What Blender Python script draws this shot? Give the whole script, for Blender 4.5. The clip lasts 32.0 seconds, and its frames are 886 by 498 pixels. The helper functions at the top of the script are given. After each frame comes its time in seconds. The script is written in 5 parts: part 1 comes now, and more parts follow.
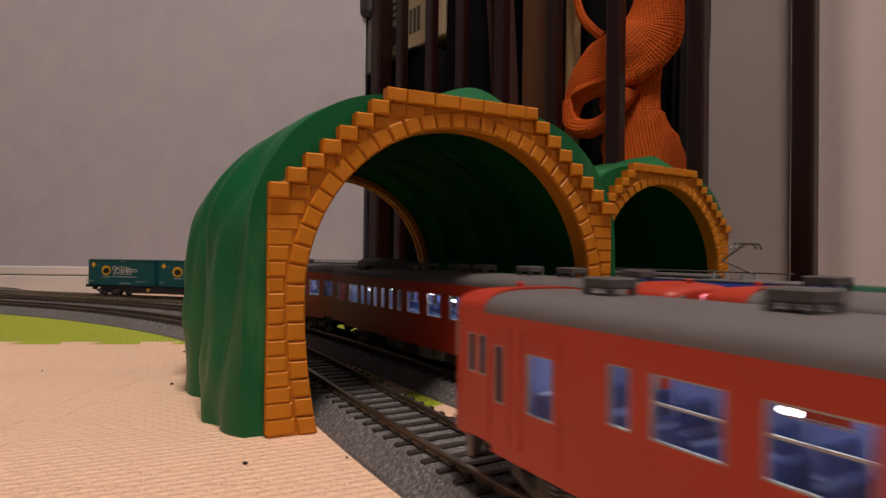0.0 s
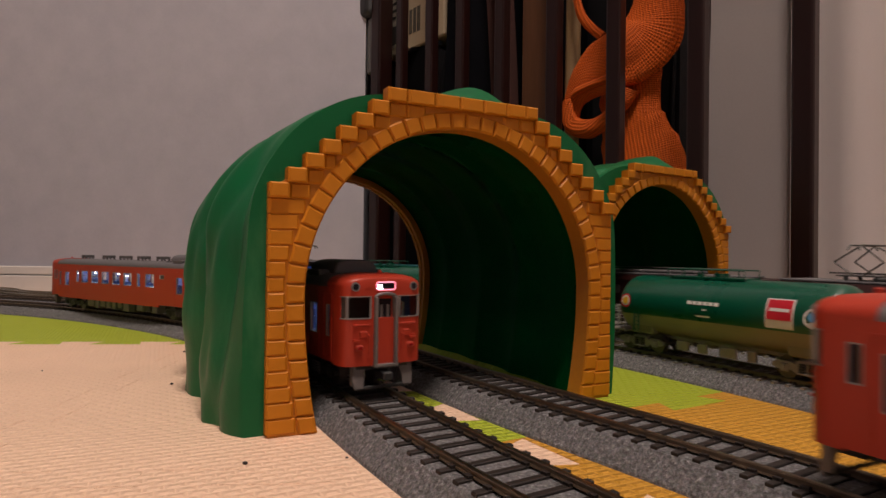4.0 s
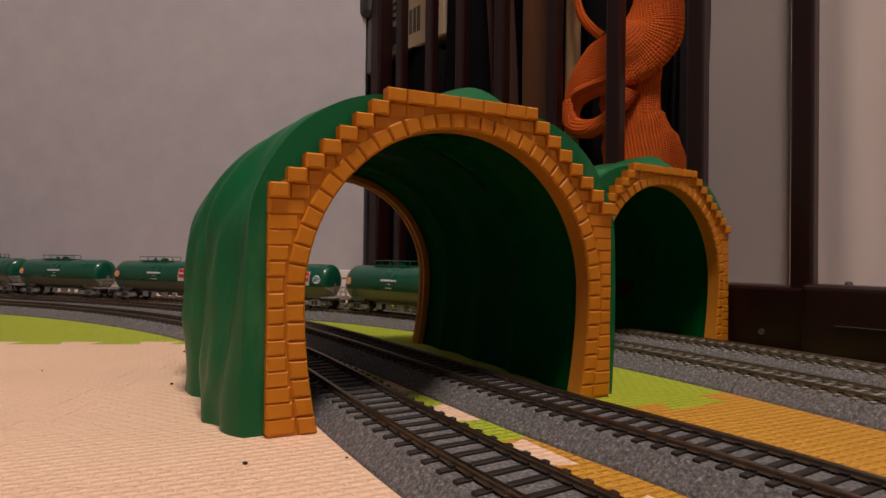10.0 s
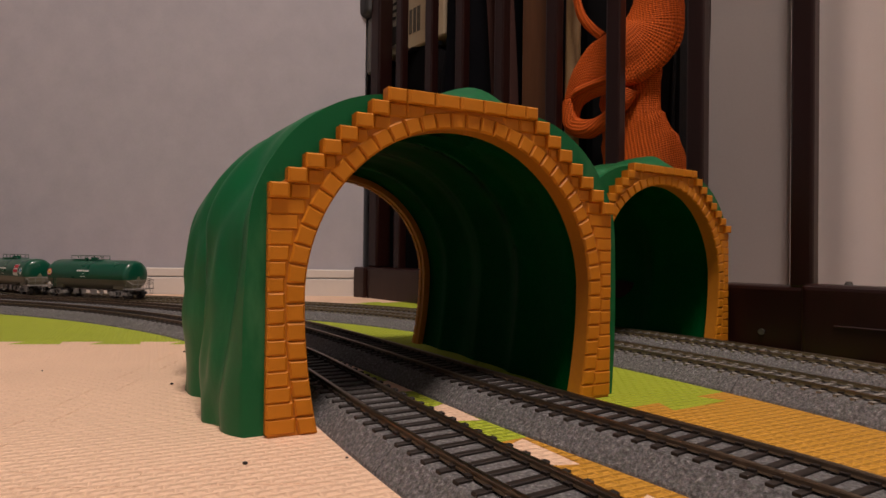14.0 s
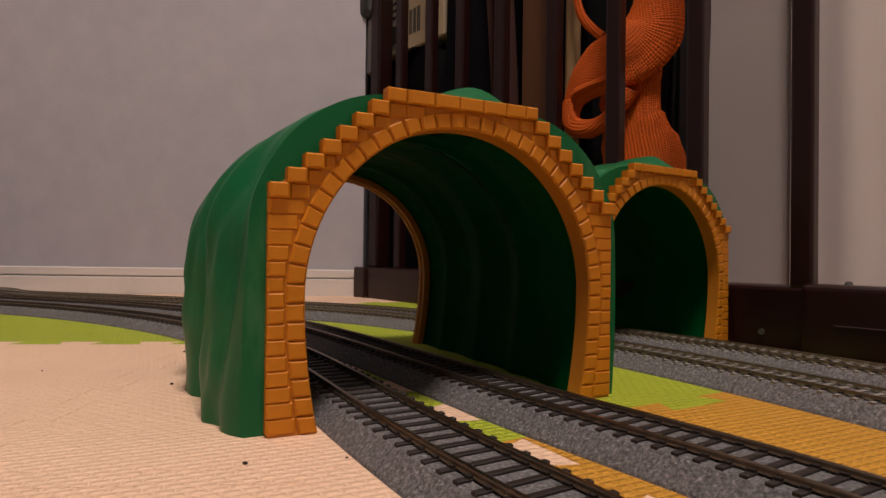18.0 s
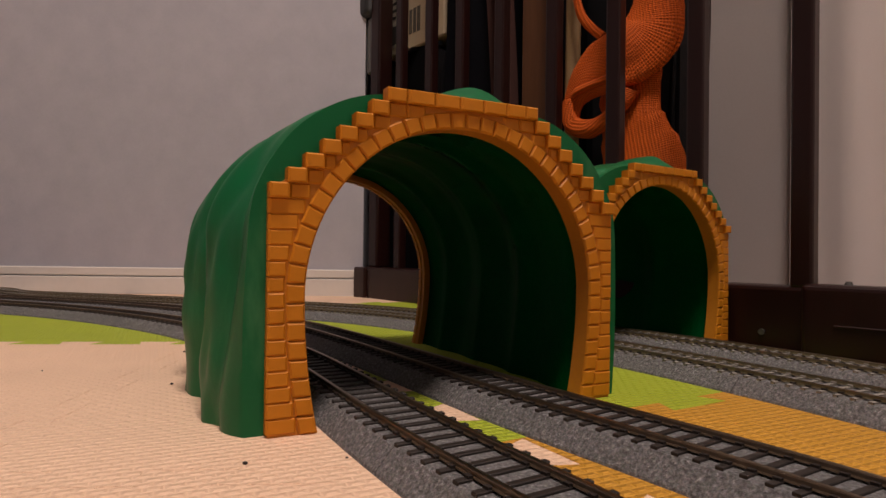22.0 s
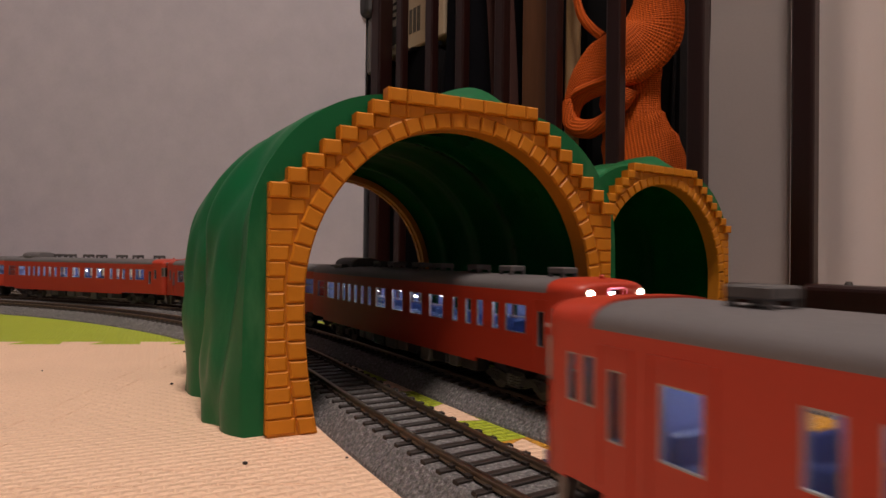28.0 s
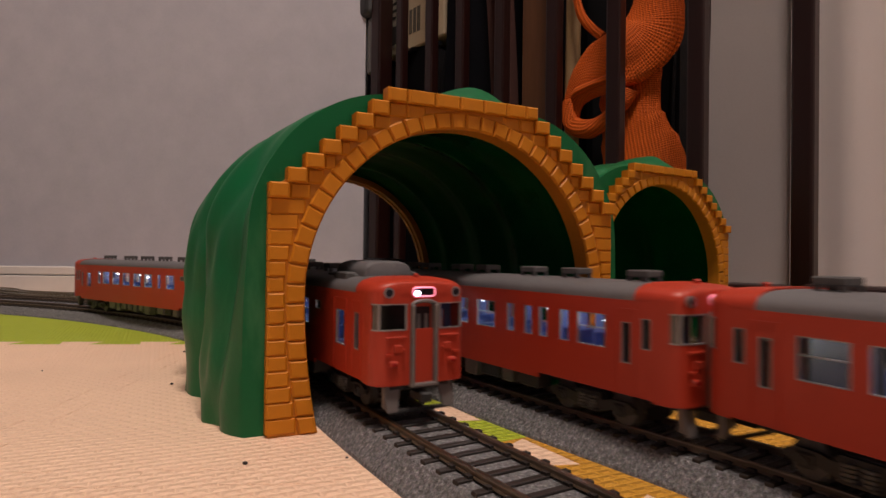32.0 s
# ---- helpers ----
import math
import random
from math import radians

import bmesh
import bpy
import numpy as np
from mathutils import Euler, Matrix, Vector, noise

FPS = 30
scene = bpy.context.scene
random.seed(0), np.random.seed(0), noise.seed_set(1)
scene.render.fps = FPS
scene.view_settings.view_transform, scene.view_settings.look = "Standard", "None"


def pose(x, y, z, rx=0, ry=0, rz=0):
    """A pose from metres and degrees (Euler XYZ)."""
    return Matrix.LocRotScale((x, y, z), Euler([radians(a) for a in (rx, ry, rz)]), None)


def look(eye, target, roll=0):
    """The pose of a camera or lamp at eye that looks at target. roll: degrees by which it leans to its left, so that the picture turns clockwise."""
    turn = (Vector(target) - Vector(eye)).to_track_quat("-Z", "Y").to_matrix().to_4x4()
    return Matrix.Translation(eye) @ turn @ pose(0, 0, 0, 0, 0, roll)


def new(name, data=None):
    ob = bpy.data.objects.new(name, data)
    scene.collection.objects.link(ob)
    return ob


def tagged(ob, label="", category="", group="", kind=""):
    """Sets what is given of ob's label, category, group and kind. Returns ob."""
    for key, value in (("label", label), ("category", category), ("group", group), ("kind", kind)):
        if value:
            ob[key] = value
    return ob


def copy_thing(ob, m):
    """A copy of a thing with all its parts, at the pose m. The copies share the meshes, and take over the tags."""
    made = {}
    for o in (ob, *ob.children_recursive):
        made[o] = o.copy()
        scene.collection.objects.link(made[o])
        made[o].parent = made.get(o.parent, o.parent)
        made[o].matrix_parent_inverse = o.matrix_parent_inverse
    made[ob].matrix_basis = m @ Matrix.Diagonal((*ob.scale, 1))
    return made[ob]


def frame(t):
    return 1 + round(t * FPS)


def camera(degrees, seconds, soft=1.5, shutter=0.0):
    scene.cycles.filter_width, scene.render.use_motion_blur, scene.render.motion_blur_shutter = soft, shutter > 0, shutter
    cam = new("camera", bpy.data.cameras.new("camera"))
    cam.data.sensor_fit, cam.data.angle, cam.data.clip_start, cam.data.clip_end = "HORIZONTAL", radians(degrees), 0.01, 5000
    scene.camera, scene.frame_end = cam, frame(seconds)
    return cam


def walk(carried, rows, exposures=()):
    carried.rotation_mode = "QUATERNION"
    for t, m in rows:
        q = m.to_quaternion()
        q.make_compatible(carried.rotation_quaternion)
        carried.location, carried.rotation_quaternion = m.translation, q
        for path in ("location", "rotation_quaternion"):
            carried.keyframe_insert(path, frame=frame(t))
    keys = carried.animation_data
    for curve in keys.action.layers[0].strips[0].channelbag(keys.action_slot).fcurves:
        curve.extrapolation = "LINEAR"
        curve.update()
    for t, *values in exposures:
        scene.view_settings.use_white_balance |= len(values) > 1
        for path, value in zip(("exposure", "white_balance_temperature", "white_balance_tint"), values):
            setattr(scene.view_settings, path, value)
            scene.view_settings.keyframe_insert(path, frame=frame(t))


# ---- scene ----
# ---- camera ----
EYE = (0.0, 0.0, 0.0657)
cam = camera(73.76, 32.0, soft=1.5, shutter=0.5)
STAND = look(EYE, (0.0, 1.0, 0.0657 + 0.00953), 0.685)
walk(cam, [(0.0, STAND), (32.0, STAND)])

# ---- world, lamps, exposure ----
world = bpy.data.worlds.new("room_light")
scene.world = world
world.use_nodes = True
world.node_tree.nodes["Background"].inputs[0].default_value = (0.9, 0.85, 0.9, 1)
world.node_tree.nodes["Background"].inputs[1].default_value = 0.004
scene.view_settings.exposure = 0.0


def lamp(name, size, power, colour, m):
    data = bpy.data.lights.new(name, "AREA")
    data.shape, data.size, data.energy, data.color = "DISK", size, power, colour
    ob = new(name, data)
    ob.matrix_world = m
    return ob


lamp("ceiling_lamp_light", 0.5, 42.5, (1.0, 0.82, 0.725), look((0.15, -0.30, 2.27), (0.15, -0.30, 0)))


# ---- materials ----
def nodes_of(name):
    m = bpy.data.materials.new(name)
    m.use_nodes = True
    t = m.node_tree
    return m, t, t.nodes["Principled BSDF"]


def link(t, a, b):
    t.links.new(a, b)


def coords(t, scale, kind="Object"):
    tc, mp = t.nodes.new("ShaderNodeTexCoord"), t.nodes.new("ShaderNodeMapping")
    mp.inputs["Scale"].default_value = scale if isinstance(scale, tuple) else (scale, scale, scale)
    link(t, tc.outputs[kind], mp.inputs["Vector"])
    return mp.outputs["Vector"]


def noise_tex(t, vec, scale, detail=4.0, rough=0.6):
    n = t.nodes.new("ShaderNodeTexNoise")
    n.inputs["Scale"].default_value, n.inputs["Detail"].default_value, n.inputs["Roughness"].default_value = scale, detail, rough
    link(t, vec, n.inputs["Vector"])
    return n.outputs["Fac"]


def ramp(t, fac, stops):
    r = t.nodes.new("ShaderNodeValToRGB")
    el = r.color_ramp.elements
    while len(el) < len(stops):
        el.new(0.5)
    for e, (pos, c) in zip(el, stops):
        e.position, e.color = pos, (*c, 1)
    link(t, fac, r.inputs["Fac"])
    return r.outputs["Color"]


def bump(t, b, height, strength, distance):
    n = t.nodes.new("ShaderNodeBump")
    n.inputs["Strength"].default_value, n.inputs["Distance"].default_value = strength, distance
    link(t, height, n.inputs["Height"])
    link(t, n.outputs["Normal"], b.inputs["Normal"])


def mixed(t, fac, a, b, mode="MIX"):
    n = t.nodes.new("ShaderNodeMix")
    n.data_type, n.blend_type = "RGBA", mode
    for i, v in ((0, fac), (6, a), (7, b)):
        if isinstance(v, (int, float)):
            n.inputs[i].default_value = v
        elif isinstance(v, tuple):
            n.inputs[i].default_value = (*v, 1)
        else:
            link(t, v, n.inputs[i])
    return n.outputs[2]


def surface(name, colour, rough=0.5, metal=0.0, vary=0.12, grain=300.0, broad=14.0, bumps=0.0002, coat=0.0, random_vary=0.0, space="Object", spec=0.5):
    """A painted or moulded surface: broad stains and fine grain in colour, fine relief, uneven gloss."""
    m, t, b = nodes_of(name)
    vec = coords(t, 1.0, space)
    fine, wide = noise_tex(t, vec, grain, 3), noise_tex(t, vec, broad, 5)
    dark, light = tuple(c * (1 - vary) for c in colour), tuple(min(1, c * (1 + vary)) for c in colour)
    col = mixed(t, 0.35, ramp(t, wide, [(0.3, dark), (0.7, light)]), ramp(t, fine, [(0.3, dark), (0.7, light)]))
    if random_vary:
        oi = t.nodes.new("ShaderNodeObjectInfo")
        col = mixed(t, random_vary, col, ramp(t, oi.outputs["Random"], [(0.0, tuple(c * 0.55 for c in colour)), (1.0, tuple(min(1, c * 1.5) for c in colour))]))
    link(t, col, b.inputs["Base Color"])
    link(t, ramp(t, wide, [(0.25, (rough * 0.8,) * 3), (0.75, (min(1, rough * 1.2),) * 3)]), b.inputs["Roughness"])
    b.inputs["Metallic"].default_value, b.inputs["Coat Weight"].default_value = metal, coat
    b.inputs["Specular IOR Level"].default_value = spec
    if bumps:
        bump(t, b, fine, 0.5, bumps)
    return m


def glow(name, colour, strength):
    m, t, b = nodes_of(name)
    b.inputs["Base Color"].default_value = (*colour, 1)
    b.inputs["Emission Color"].default_value = (*colour, 1)
    b.inputs["Emission Strength"].default_value = strength
    return m


def clear(name, tint=(1, 1, 1), rough=0.03):
    m, t, b = nodes_of(name)
    b.inputs["Base Color"].default_value = (*tint, 1)
    b.inputs["Roughness"].default_value = rough
    b.inputs["Transmission Weight"].default_value = 1.0
    b.inputs["IOR"].default_value = 1.2
    return m


def ballast_mat():
    m, t, b = nodes_of("grey_moulded_ballast")
    vec = coords(t, 1.0)
    v = t.nodes.new("ShaderNodeTexVoronoi")
    v.inputs["Scale"].default_value = 1300.0
    link(t, vec, v.inputs["Vector"])
    n = noise_tex(t, vec, 760, 5, 0.7)
    w = noise_tex(t, vec, 9, 3)
    col = ramp(t, n, [(0.32, (0.028, 0.027, 0.032)), (0.47, (0.100, 0.097, 0.114)), (0.59, (0.185, 0.178, 0.20)), (0.70, (0.44, 0.42, 0.43))])
    col = mixed(t, 0.35, col, v.outputs["Color"], "SOFT_LIGHT")
    hs = t.nodes.new("ShaderNodeHueSaturation")
    hs.inputs["Saturation"].default_value = 0.25
    link(t, col, hs.inputs["Color"])
    link(t, mixed(t, 0.15, hs.outputs["Color"], ramp(t, w, [(0.3, (0.12, 0.12, 0.125)), (0.7, (0.22, 0.215, 0.22))])), b.inputs["Base Color"])
    b.inputs["Roughness"].default_value = 0.75
    bump(t, b, n, 0.9, 0.0012)
    return m


def eva_mat(name, colour, pitch=0.0050, relief=0.0011):
    """Foam mat with a pressed pattern of small staggered raised dashes."""
    m, t, b = nodes_of(name)
    vec = coords(t, 1.0)
    vec.node.inputs["Rotation"].default_value = (0, 0, radians(-25.8))
    br = t.nodes.new("ShaderNodeTexBrick")
    br.inputs["Scale"].default_value = 1.0
    br.inputs["Brick Width"].default_value, br.inputs["Row Height"].default_value = pitch * 1.1, pitch * 0.75
    br.inputs["Mortar Size"].default_value, br.inputs["Mortar Smooth"].default_value = pitch * 0.34, 1.0
    br.inputs["Color1"].default_value = br.inputs["Color2"].default_value = (1, 1, 1, 1)
    br.inputs["Mortar"].default_value = (0, 0, 0, 1)
    link(t, vec, br.inputs["Vector"])
    wide, fine = noise_tex(t, vec, 6, 5), noise_tex(t, vec, 900, 3)
    lo, hi = tuple(c * 0.86 for c in colour), tuple(min(1, c * 1.1) for c in colour)
    col = mixed(t, 0.4, ramp(t, wide, [(0.3, lo), (0.7, hi)]), ramp(t, fine, [(0.3, lo), (0.7, hi)]))
    link(t, col, b.inputs["Base Color"])
    b.inputs["Roughness"].default_value = 0.62
    b.inputs["Specular IOR Level"].default_value = 0.35
    bump(t, b, br.outputs["Color"], 0.75, relief)
    return m


def wood_mat(name, dark, light, rough=0.3, along="Z"):
    m, t, b = nodes_of(name)
    sc = {"Z": (30, 30, 2.2), "X": (2.2, 30, 30)}[along]
    vec = coords(t, sc)
    n, f = noise_tex(t, vec, 1.4, 6, 0.6), noise_tex(t, vec, 9, 4, 0.7)
    link(t, mixed(t, 0.35, ramp(t, n, [(0.3, dark), (0.7, light)]), ramp(t, f, [(0.35, dark), (0.65, light)])), b.inputs["Base Color"])
    b.inputs["Roughness"].default_value = rough
    b.inputs["Specular IOR Level"].default_value = 0.35
    bump(t, b, f, 0.25, 0.0004)
    return m


def wallpaper():
    m, t, b = nodes_of("pale_mauve_wallpaper")
    vec = coords(t, 1.0)
    wide, cloud, fine = noise_tex(t, vec, 2.0, 4), noise_tex(t, vec, 22, 6, 0.65), noise_tex(t, vec, 700, 4, 0.7)
    col = mixed(t, 0.5, ramp(t, cloud, [(0.3, (0.37, 0.365, 0.425)), (0.7, (0.51, 0.50, 0.555))]), ramp(t, wide, [(0.3, (0.43, 0.425, 0.485)), (0.7, (0.48, 0.465, 0.515))]))
    link(t, mixed(t, 0.25, col, ramp(t, fine, [(0.3, (0.37, 0.365, 0.42)), (0.7, (0.52, 0.51, 0.56))])), b.inputs["Base Color"])
    b.inputs["Roughness"].default_value = 0.8
    bump(t, b, fine, 0.5, 0.0008)
    return m


def green_shell():
    """Moulded green polythene with paler, upright scuffs."""
    m, t, b = nodes_of("green_moulded_plastic")
    vec, tall = coords(t, 1.0), coords(t, (1, 1, 0.30))
    n, f, w = noise_tex(t, tall, 48, 7, 0.62), noise_tex(t, vec, 500, 3), noise_tex(t, vec, 9, 4)
    base = ramp(t, w, [(0.3, (0.002, 0.105, 0.034)), (0.7, (0.005, 0.145, 0.048))])
    scuff = ramp(t, n, [(0.53, (0, 0, 0)), (0.78, (0.5, 0.5, 0.5))])
    link(t, mixed(t, scuff, base, (0.11, 0.30, 0.14)), b.inputs["Base Color"])
    link(t, ramp(t, n, [(0.3, (0.34,) * 3), (0.75, (0.52,) * 3)]), b.inputs["Roughness"])
    b.inputs["Specular IOR Level"].default_value = 0.26
    bump(t, b, f, 0.25, 0.0003)
    return m


M_WALL = wallpaper()
M_WHITE = surface("white_painted_board", (0.74, 0.70, 0.66), 0.45, vary=0.05, grain=120, broad=5)
M_CURTAIN = surface("white_wall_paint", (0.68, 0.655, 0.67), 0.75, vary=0.06, grain=300, broad=3)
M_TAN, M_LIME, M_OCHRE = eva_mat("tan_foam", (0.83, 0.585, 0.415)), eva_mat("lime_green_foam", (0.41, 0.50, 0.032), relief=0.0024), eva_mat("ochre_foam", (0.62, 0.31, 0.035), relief=0.0024)
M_BALLAST = ballast_mat()
M_SLEEPER = surface("dark_brown_sleeper_plastic", (0.018, 0.013, 0.011), 0.55, vary=0.3, grain=800)
M_CLIP = surface("pale_moulded_rail_clip", (0.30, 0.28, 0.25), 0.45, vary=0.2, grain=800)
M_RAIL = surface("brown_weathered_rail", (0.11, 0.078, 0.050), 0.5, metal=0.3, vary=0.25, grain=500)
M_BRASSRAIL = surface("dull_brass_rail", (0.20, 0.165, 0.095), 0.48, metal=0.4, vary=0.2, grain=500)
M_RAILTOP = surface("bright_rail_head", (0.26, 0.205, 0.145), 0.36, metal=1.0, vary=0.2, grain=600)
M_GREEN = green_shell()
# Same plastic as M_GREEN; the vault's shade is put into this darker colour.
M_VAULT = surface("shaded_green_plastic", (0.0003, 0.062, 0.016), 0.30, vary=0.2, grain=400, broad=12, spec=0.006)
M_BRICK = surface("orange_brick_plastic", (0.56, 0.205, 0.009), 0.5, vary=0.08, grain=420, broad=30, bumps=0.00012, spec=0.3)
M_JOINT = surface("orange_joint_plastic", (0.51, 0.182, 0.008), 0.55, vary=0.1, grain=420, broad=30)
M_CRIB = wood_mat("dark_brown_stained_wood", (0.011, 0.0026, 0.0022), (0.020, 0.0050, 0.0040), 0.34)
M_RED = surface("vermilion_car_paint", (0.425, 0.042, 0.020), 0.40, vary=0.06, grain=900, broad=40, bumps=0.00005, spec=0.35)
M_ROOF = surface("grey_roof_paint", (0.12, 0.115, 0.12), 0.62, vary=0.12, grain=700, broad=30)
M_BOXGREY = surface("dark_grey_roof_unit", (0.085, 0.083, 0.085), 0.6, vary=0.15, grain=700)
M_UNDER = surface("dark_underframe_plastic", (0.02, 0.02, 0.021), 0.55, vary=0.25, grain=700)
M_UNDERGREY = surface("grey_underfloor_plastic", (0.11, 0.11, 0.108), 0.5, vary=0.15, grain=700)
M_SILVER = surface("satin_aluminium_trim", (0.30, 0.295, 0.30), 0.36, metal=0.6, vary=0.1, grain=900)
M_STEEL = surface("wheel_steel", (0.10, 0.095, 0.09), 0.5, metal=0.5, vary=0.15, grain=800)
M_GLASS = clear("clear_window_plastic")
M_DARKGLASS = surface("dark_cab_glass", (0.015, 0.015, 0.02), 0.08, vary=0.1)
M_SEAT = surface("blue_seat_plastic", (0.022, 0.045, 0.16), 0.5, vary=0.1)
M_INTERIOR = surface("blue_interior_plastic", (0.11, 0.135, 0.31), 0.5, vary=0.06)
M_CEILING = surface("pale_interior_ceiling", (0.34, 0.35, 0.38), 0.6, vary=0.05)
M_LEDSPOT = glow("bright_led", (0.95, 0.97, 1.0), 40.0)
M_LED = glow("white_interior_strip_light", (0.90, 0.93, 1.0), 7.0)
M_HEAD = glow("lit_warm_headlamp", (1.0, 0.82, 0.6), 40.0)
M_SIGN = glow("lit_pink_sign_edge", (1.0, 0.30, 0.42), 1.1)
M_SPOT = glow("white_sign_lamp", (0.80, 0.78, 1.0), 22.0)
# ---- the four track loops ----
LOOP_REST = [(0.075, 0.065), (0.125, -0.03), (0.16, -0.14), (0.165, -0.32), (0.10, -0.49), (-0.05, -0.60), (-0.30, -0.65), (-0.60, -0.60), (-0.83, -0.42), (-0.945, -0.12), (-0.95, 0.18),
             (-0.90, 0.42), (-0.80, 0.57), (-0.69, 0.645), (-0.58, 0.668)]
SEEN = {
    "a": [(-0.446, 0.622), (-0.366, 0.587), (-0.282, 0.538), (-0.182, 0.461), (-0.1222, 0.3937), (-0.0797, 0.3335), (-0.0408, 0.2605), (-0.0120, 0.2040), (0.012, 0.165), (0.034, 0.130)],
    "b": [(-0.429, 0.675), (-0.339, 0.637), (-0.250, 0.587), (-0.141, 0.506), (-0.095, 0.450), (-0.050, 0.385), (-0.010, 0.321), (0.018, 0.276), (0.039, 0.240), (0.070, 0.195), (0.105, 0.157)],
    "c": [(-0.544, 0.747), (-0.459, 0.722), (-0.371, 0.689), (-0.275, 0.654), (-0.168, 0.619), (-0.085, 0.580), (-0.020, 0.529), (0.051, 0.453), (0.109, 0.388), (0.146, 0.326), (0.164, 0.286), (0.189, 0.242)],
    "d": [(-0.595, 0.798), (-0.505, 0.774), (-0.404, 0.739), (-0.298, 0.707), (-0.178, 0.672), (-0.080, 0.632), (0.000, 0.572), (0.087, 0.504), (0.156, 0.432), (0.187, 0.383), (0.216, 0.329), (0.237, 0.291)],
}
OUTSET = {"a": 0.0, "b": 0.06, "c": 0.155, "d": 0.215}


def centre_line(key):
    """The closed centre line of a loop, every 4 mm or so: its points and the distance along it."""
    off, rest = OUTSET[key], []
    n = len(LOOP_REST)
    for i in range(n):
        a = np.array(LOOP_REST[max(i - 1, 0)])
        b = np.array(LOOP_REST[min(i + 1, n - 1)])
        d = (b - a) / np.linalg.norm(b - a)
        q = np.array(LOOP_REST[i]) + off * np.array((-d[1], d[0]))
        rest.append((q[0], min(q[1], 0.862)))
    pts = np.array(SEEN[key] + rest[(1 if off > 0.1 else 0):])
    out, m = [], len(pts)
    for i in range(m):
        p0, p1, p2, p3 = pts[i - 1], pts[i], pts[(i + 1) % m], pts[(i + 2) % m]
        k = max(4, int(np.linalg.norm(p2 - p1) / 0.004))
        for j in range(k):
            t = j / k
            out.append(0.5 * (2 * p1 + (p2 - p0) * t + (2 * p0 - 5 * p1 + 4 * p2 - p3) * t * t + (3 * p1 - p0 - 3 * p2 + p3) * t ** 3))
    out = np.array(out)
    for _ in range(260):
        out = out + 0.5 * (0.5 * (np.roll(out, 1, 0) + np.roll(out, -1, 0)) - out)
    seg = np.linalg.norm(np.roll(out, -1, 0) - out, axis=1)
    return out, np.concatenate([[0], np.cumsum(seg)])


LINES = {k: centre_line(k) for k in "abcd"}


def on_line(key, s):
    pts, at = LINES[key]
    s = s % at[-1]
    i = min(int(np.searchsorted(at, s, side="right")) - 1, len(pts) - 1)
    t = (s - at[i]) / max(at[i + 1] - at[i], 1e-9)
    return pts[i] * (1 - t) + pts[(i + 1) % len(pts)] * t


RAIL_Z = 0.0105


# ---- mesh helpers ----
def part(name, bm, material, parent, label="", smooth=False):
    me = bpy.data.meshes.new(name)
    bm.to_mesh(me)
    bm.free()
    return part_of(name, me, material, parent, label, smooth)


def part_of(name, me, material, parent, label="", smooth=False):
    if not me.materials:
        me.materials.append(material)
    if smooth:
        me.polygons.foreach_set("use_smooth", [True] * len(me.polygons))
        me.set_sharp_from_angle(angle=math.radians(38 if smooth is True else smooth))
    ob = new(name, me)
    if parent:
        ob.parent = parent
    if label:
        ob["label"] = label
    return ob


def thing(name, label, category, m=None, group="", kind=""):
    ob = new(name)
    ob.empty_display_size = 0.02
    if m is not None:
        ob.matrix_world = m
    return tagged(ob, label, category, group, kind)


def box(bm, x0, x1, y0, y1, z0, z1, bevel=0.0, seg=1, m=None):
    vs = [bm.verts.new((x, y, z)) for z in (z0, z1) for y in (y0, y1) for x in (x0, x1)]
    fs = [bm.faces.new([vs[i] for i in f]) for f in ((0, 2, 3, 1), (4, 5, 7, 6), (0, 1, 5, 4), (2, 6, 7, 3), (0, 4, 6, 2), (1, 3, 7, 5))]
    if bevel:
        es = list({e for f in fs for e in f.edges})
        r = bmesh.ops.bevel(bm, geom=es, offset=bevel, segments=seg, affect="EDGES", profile=0.5)
        vs = list({v for f in r["faces"] for v in f.verts} | {v for v in vs if v.is_valid})
    if m is not None:
        bmesh.ops.transform(bm, matrix=m, verts=[v for v in vs if v.is_valid])
    return vs


def box_bm(*a, **k):
    bm = bmesh.new()
    box(bm, *a, **k)
    return bm


def cyl(bm, p, q, r, n=12, r2=None, cap=True):
    p, q = Vector(p), Vector(q)
    d = q - p
    turn = d.to_track_quat("Z", "Y").to_matrix().to_4x4()
    m = Matrix.Translation((p + q) / 2) @ turn
    return bmesh.ops.create_cone(bm, cap_ends=cap, segments=n, radius1=r, radius2=r if r2 is None else r2, depth=d.length, matrix=m)["verts"]


def cyl_bm(p, q, r, n=12, r2=None):
    bm = bmesh.new()
    cyl(bm, p, q, r, n, r2)
    return bm


def rod_bm(points, r, n=6):
    """A bent round rod along points."""
    bm, rings = bmesh.new(), []
    pts = [Vector(q) for q in points]
    for i, q in enumerate(pts):
        d = (pts[min(i + 1, len(pts) - 1)] - pts[max(i - 1, 0)]).normalized()
        a = d.cross(Vector((0.3, 0.2, 1)) if abs(d.z) < 0.95 else Vector((1, 0, 0))).normalized()
        b = d.cross(a)
        rings.append([bm.verts.new(q + r * (math.cos(2 * math.pi * k / n) * a + math.sin(2 * math.pi * k / n) * b)) for k in range(n)])
    for s, t in zip(rings, rings[1:]):
        for k in range(n):
            bm.faces.new((s[k], s[(k + 1) % n], t[(k + 1) % n], t[k]))
    bm.faces.new(rings[0][::-1])
    bm.faces.new(rings[-1])
    bmesh.ops.recalc_face_normals(bm, faces=bm.faces)
    return bm


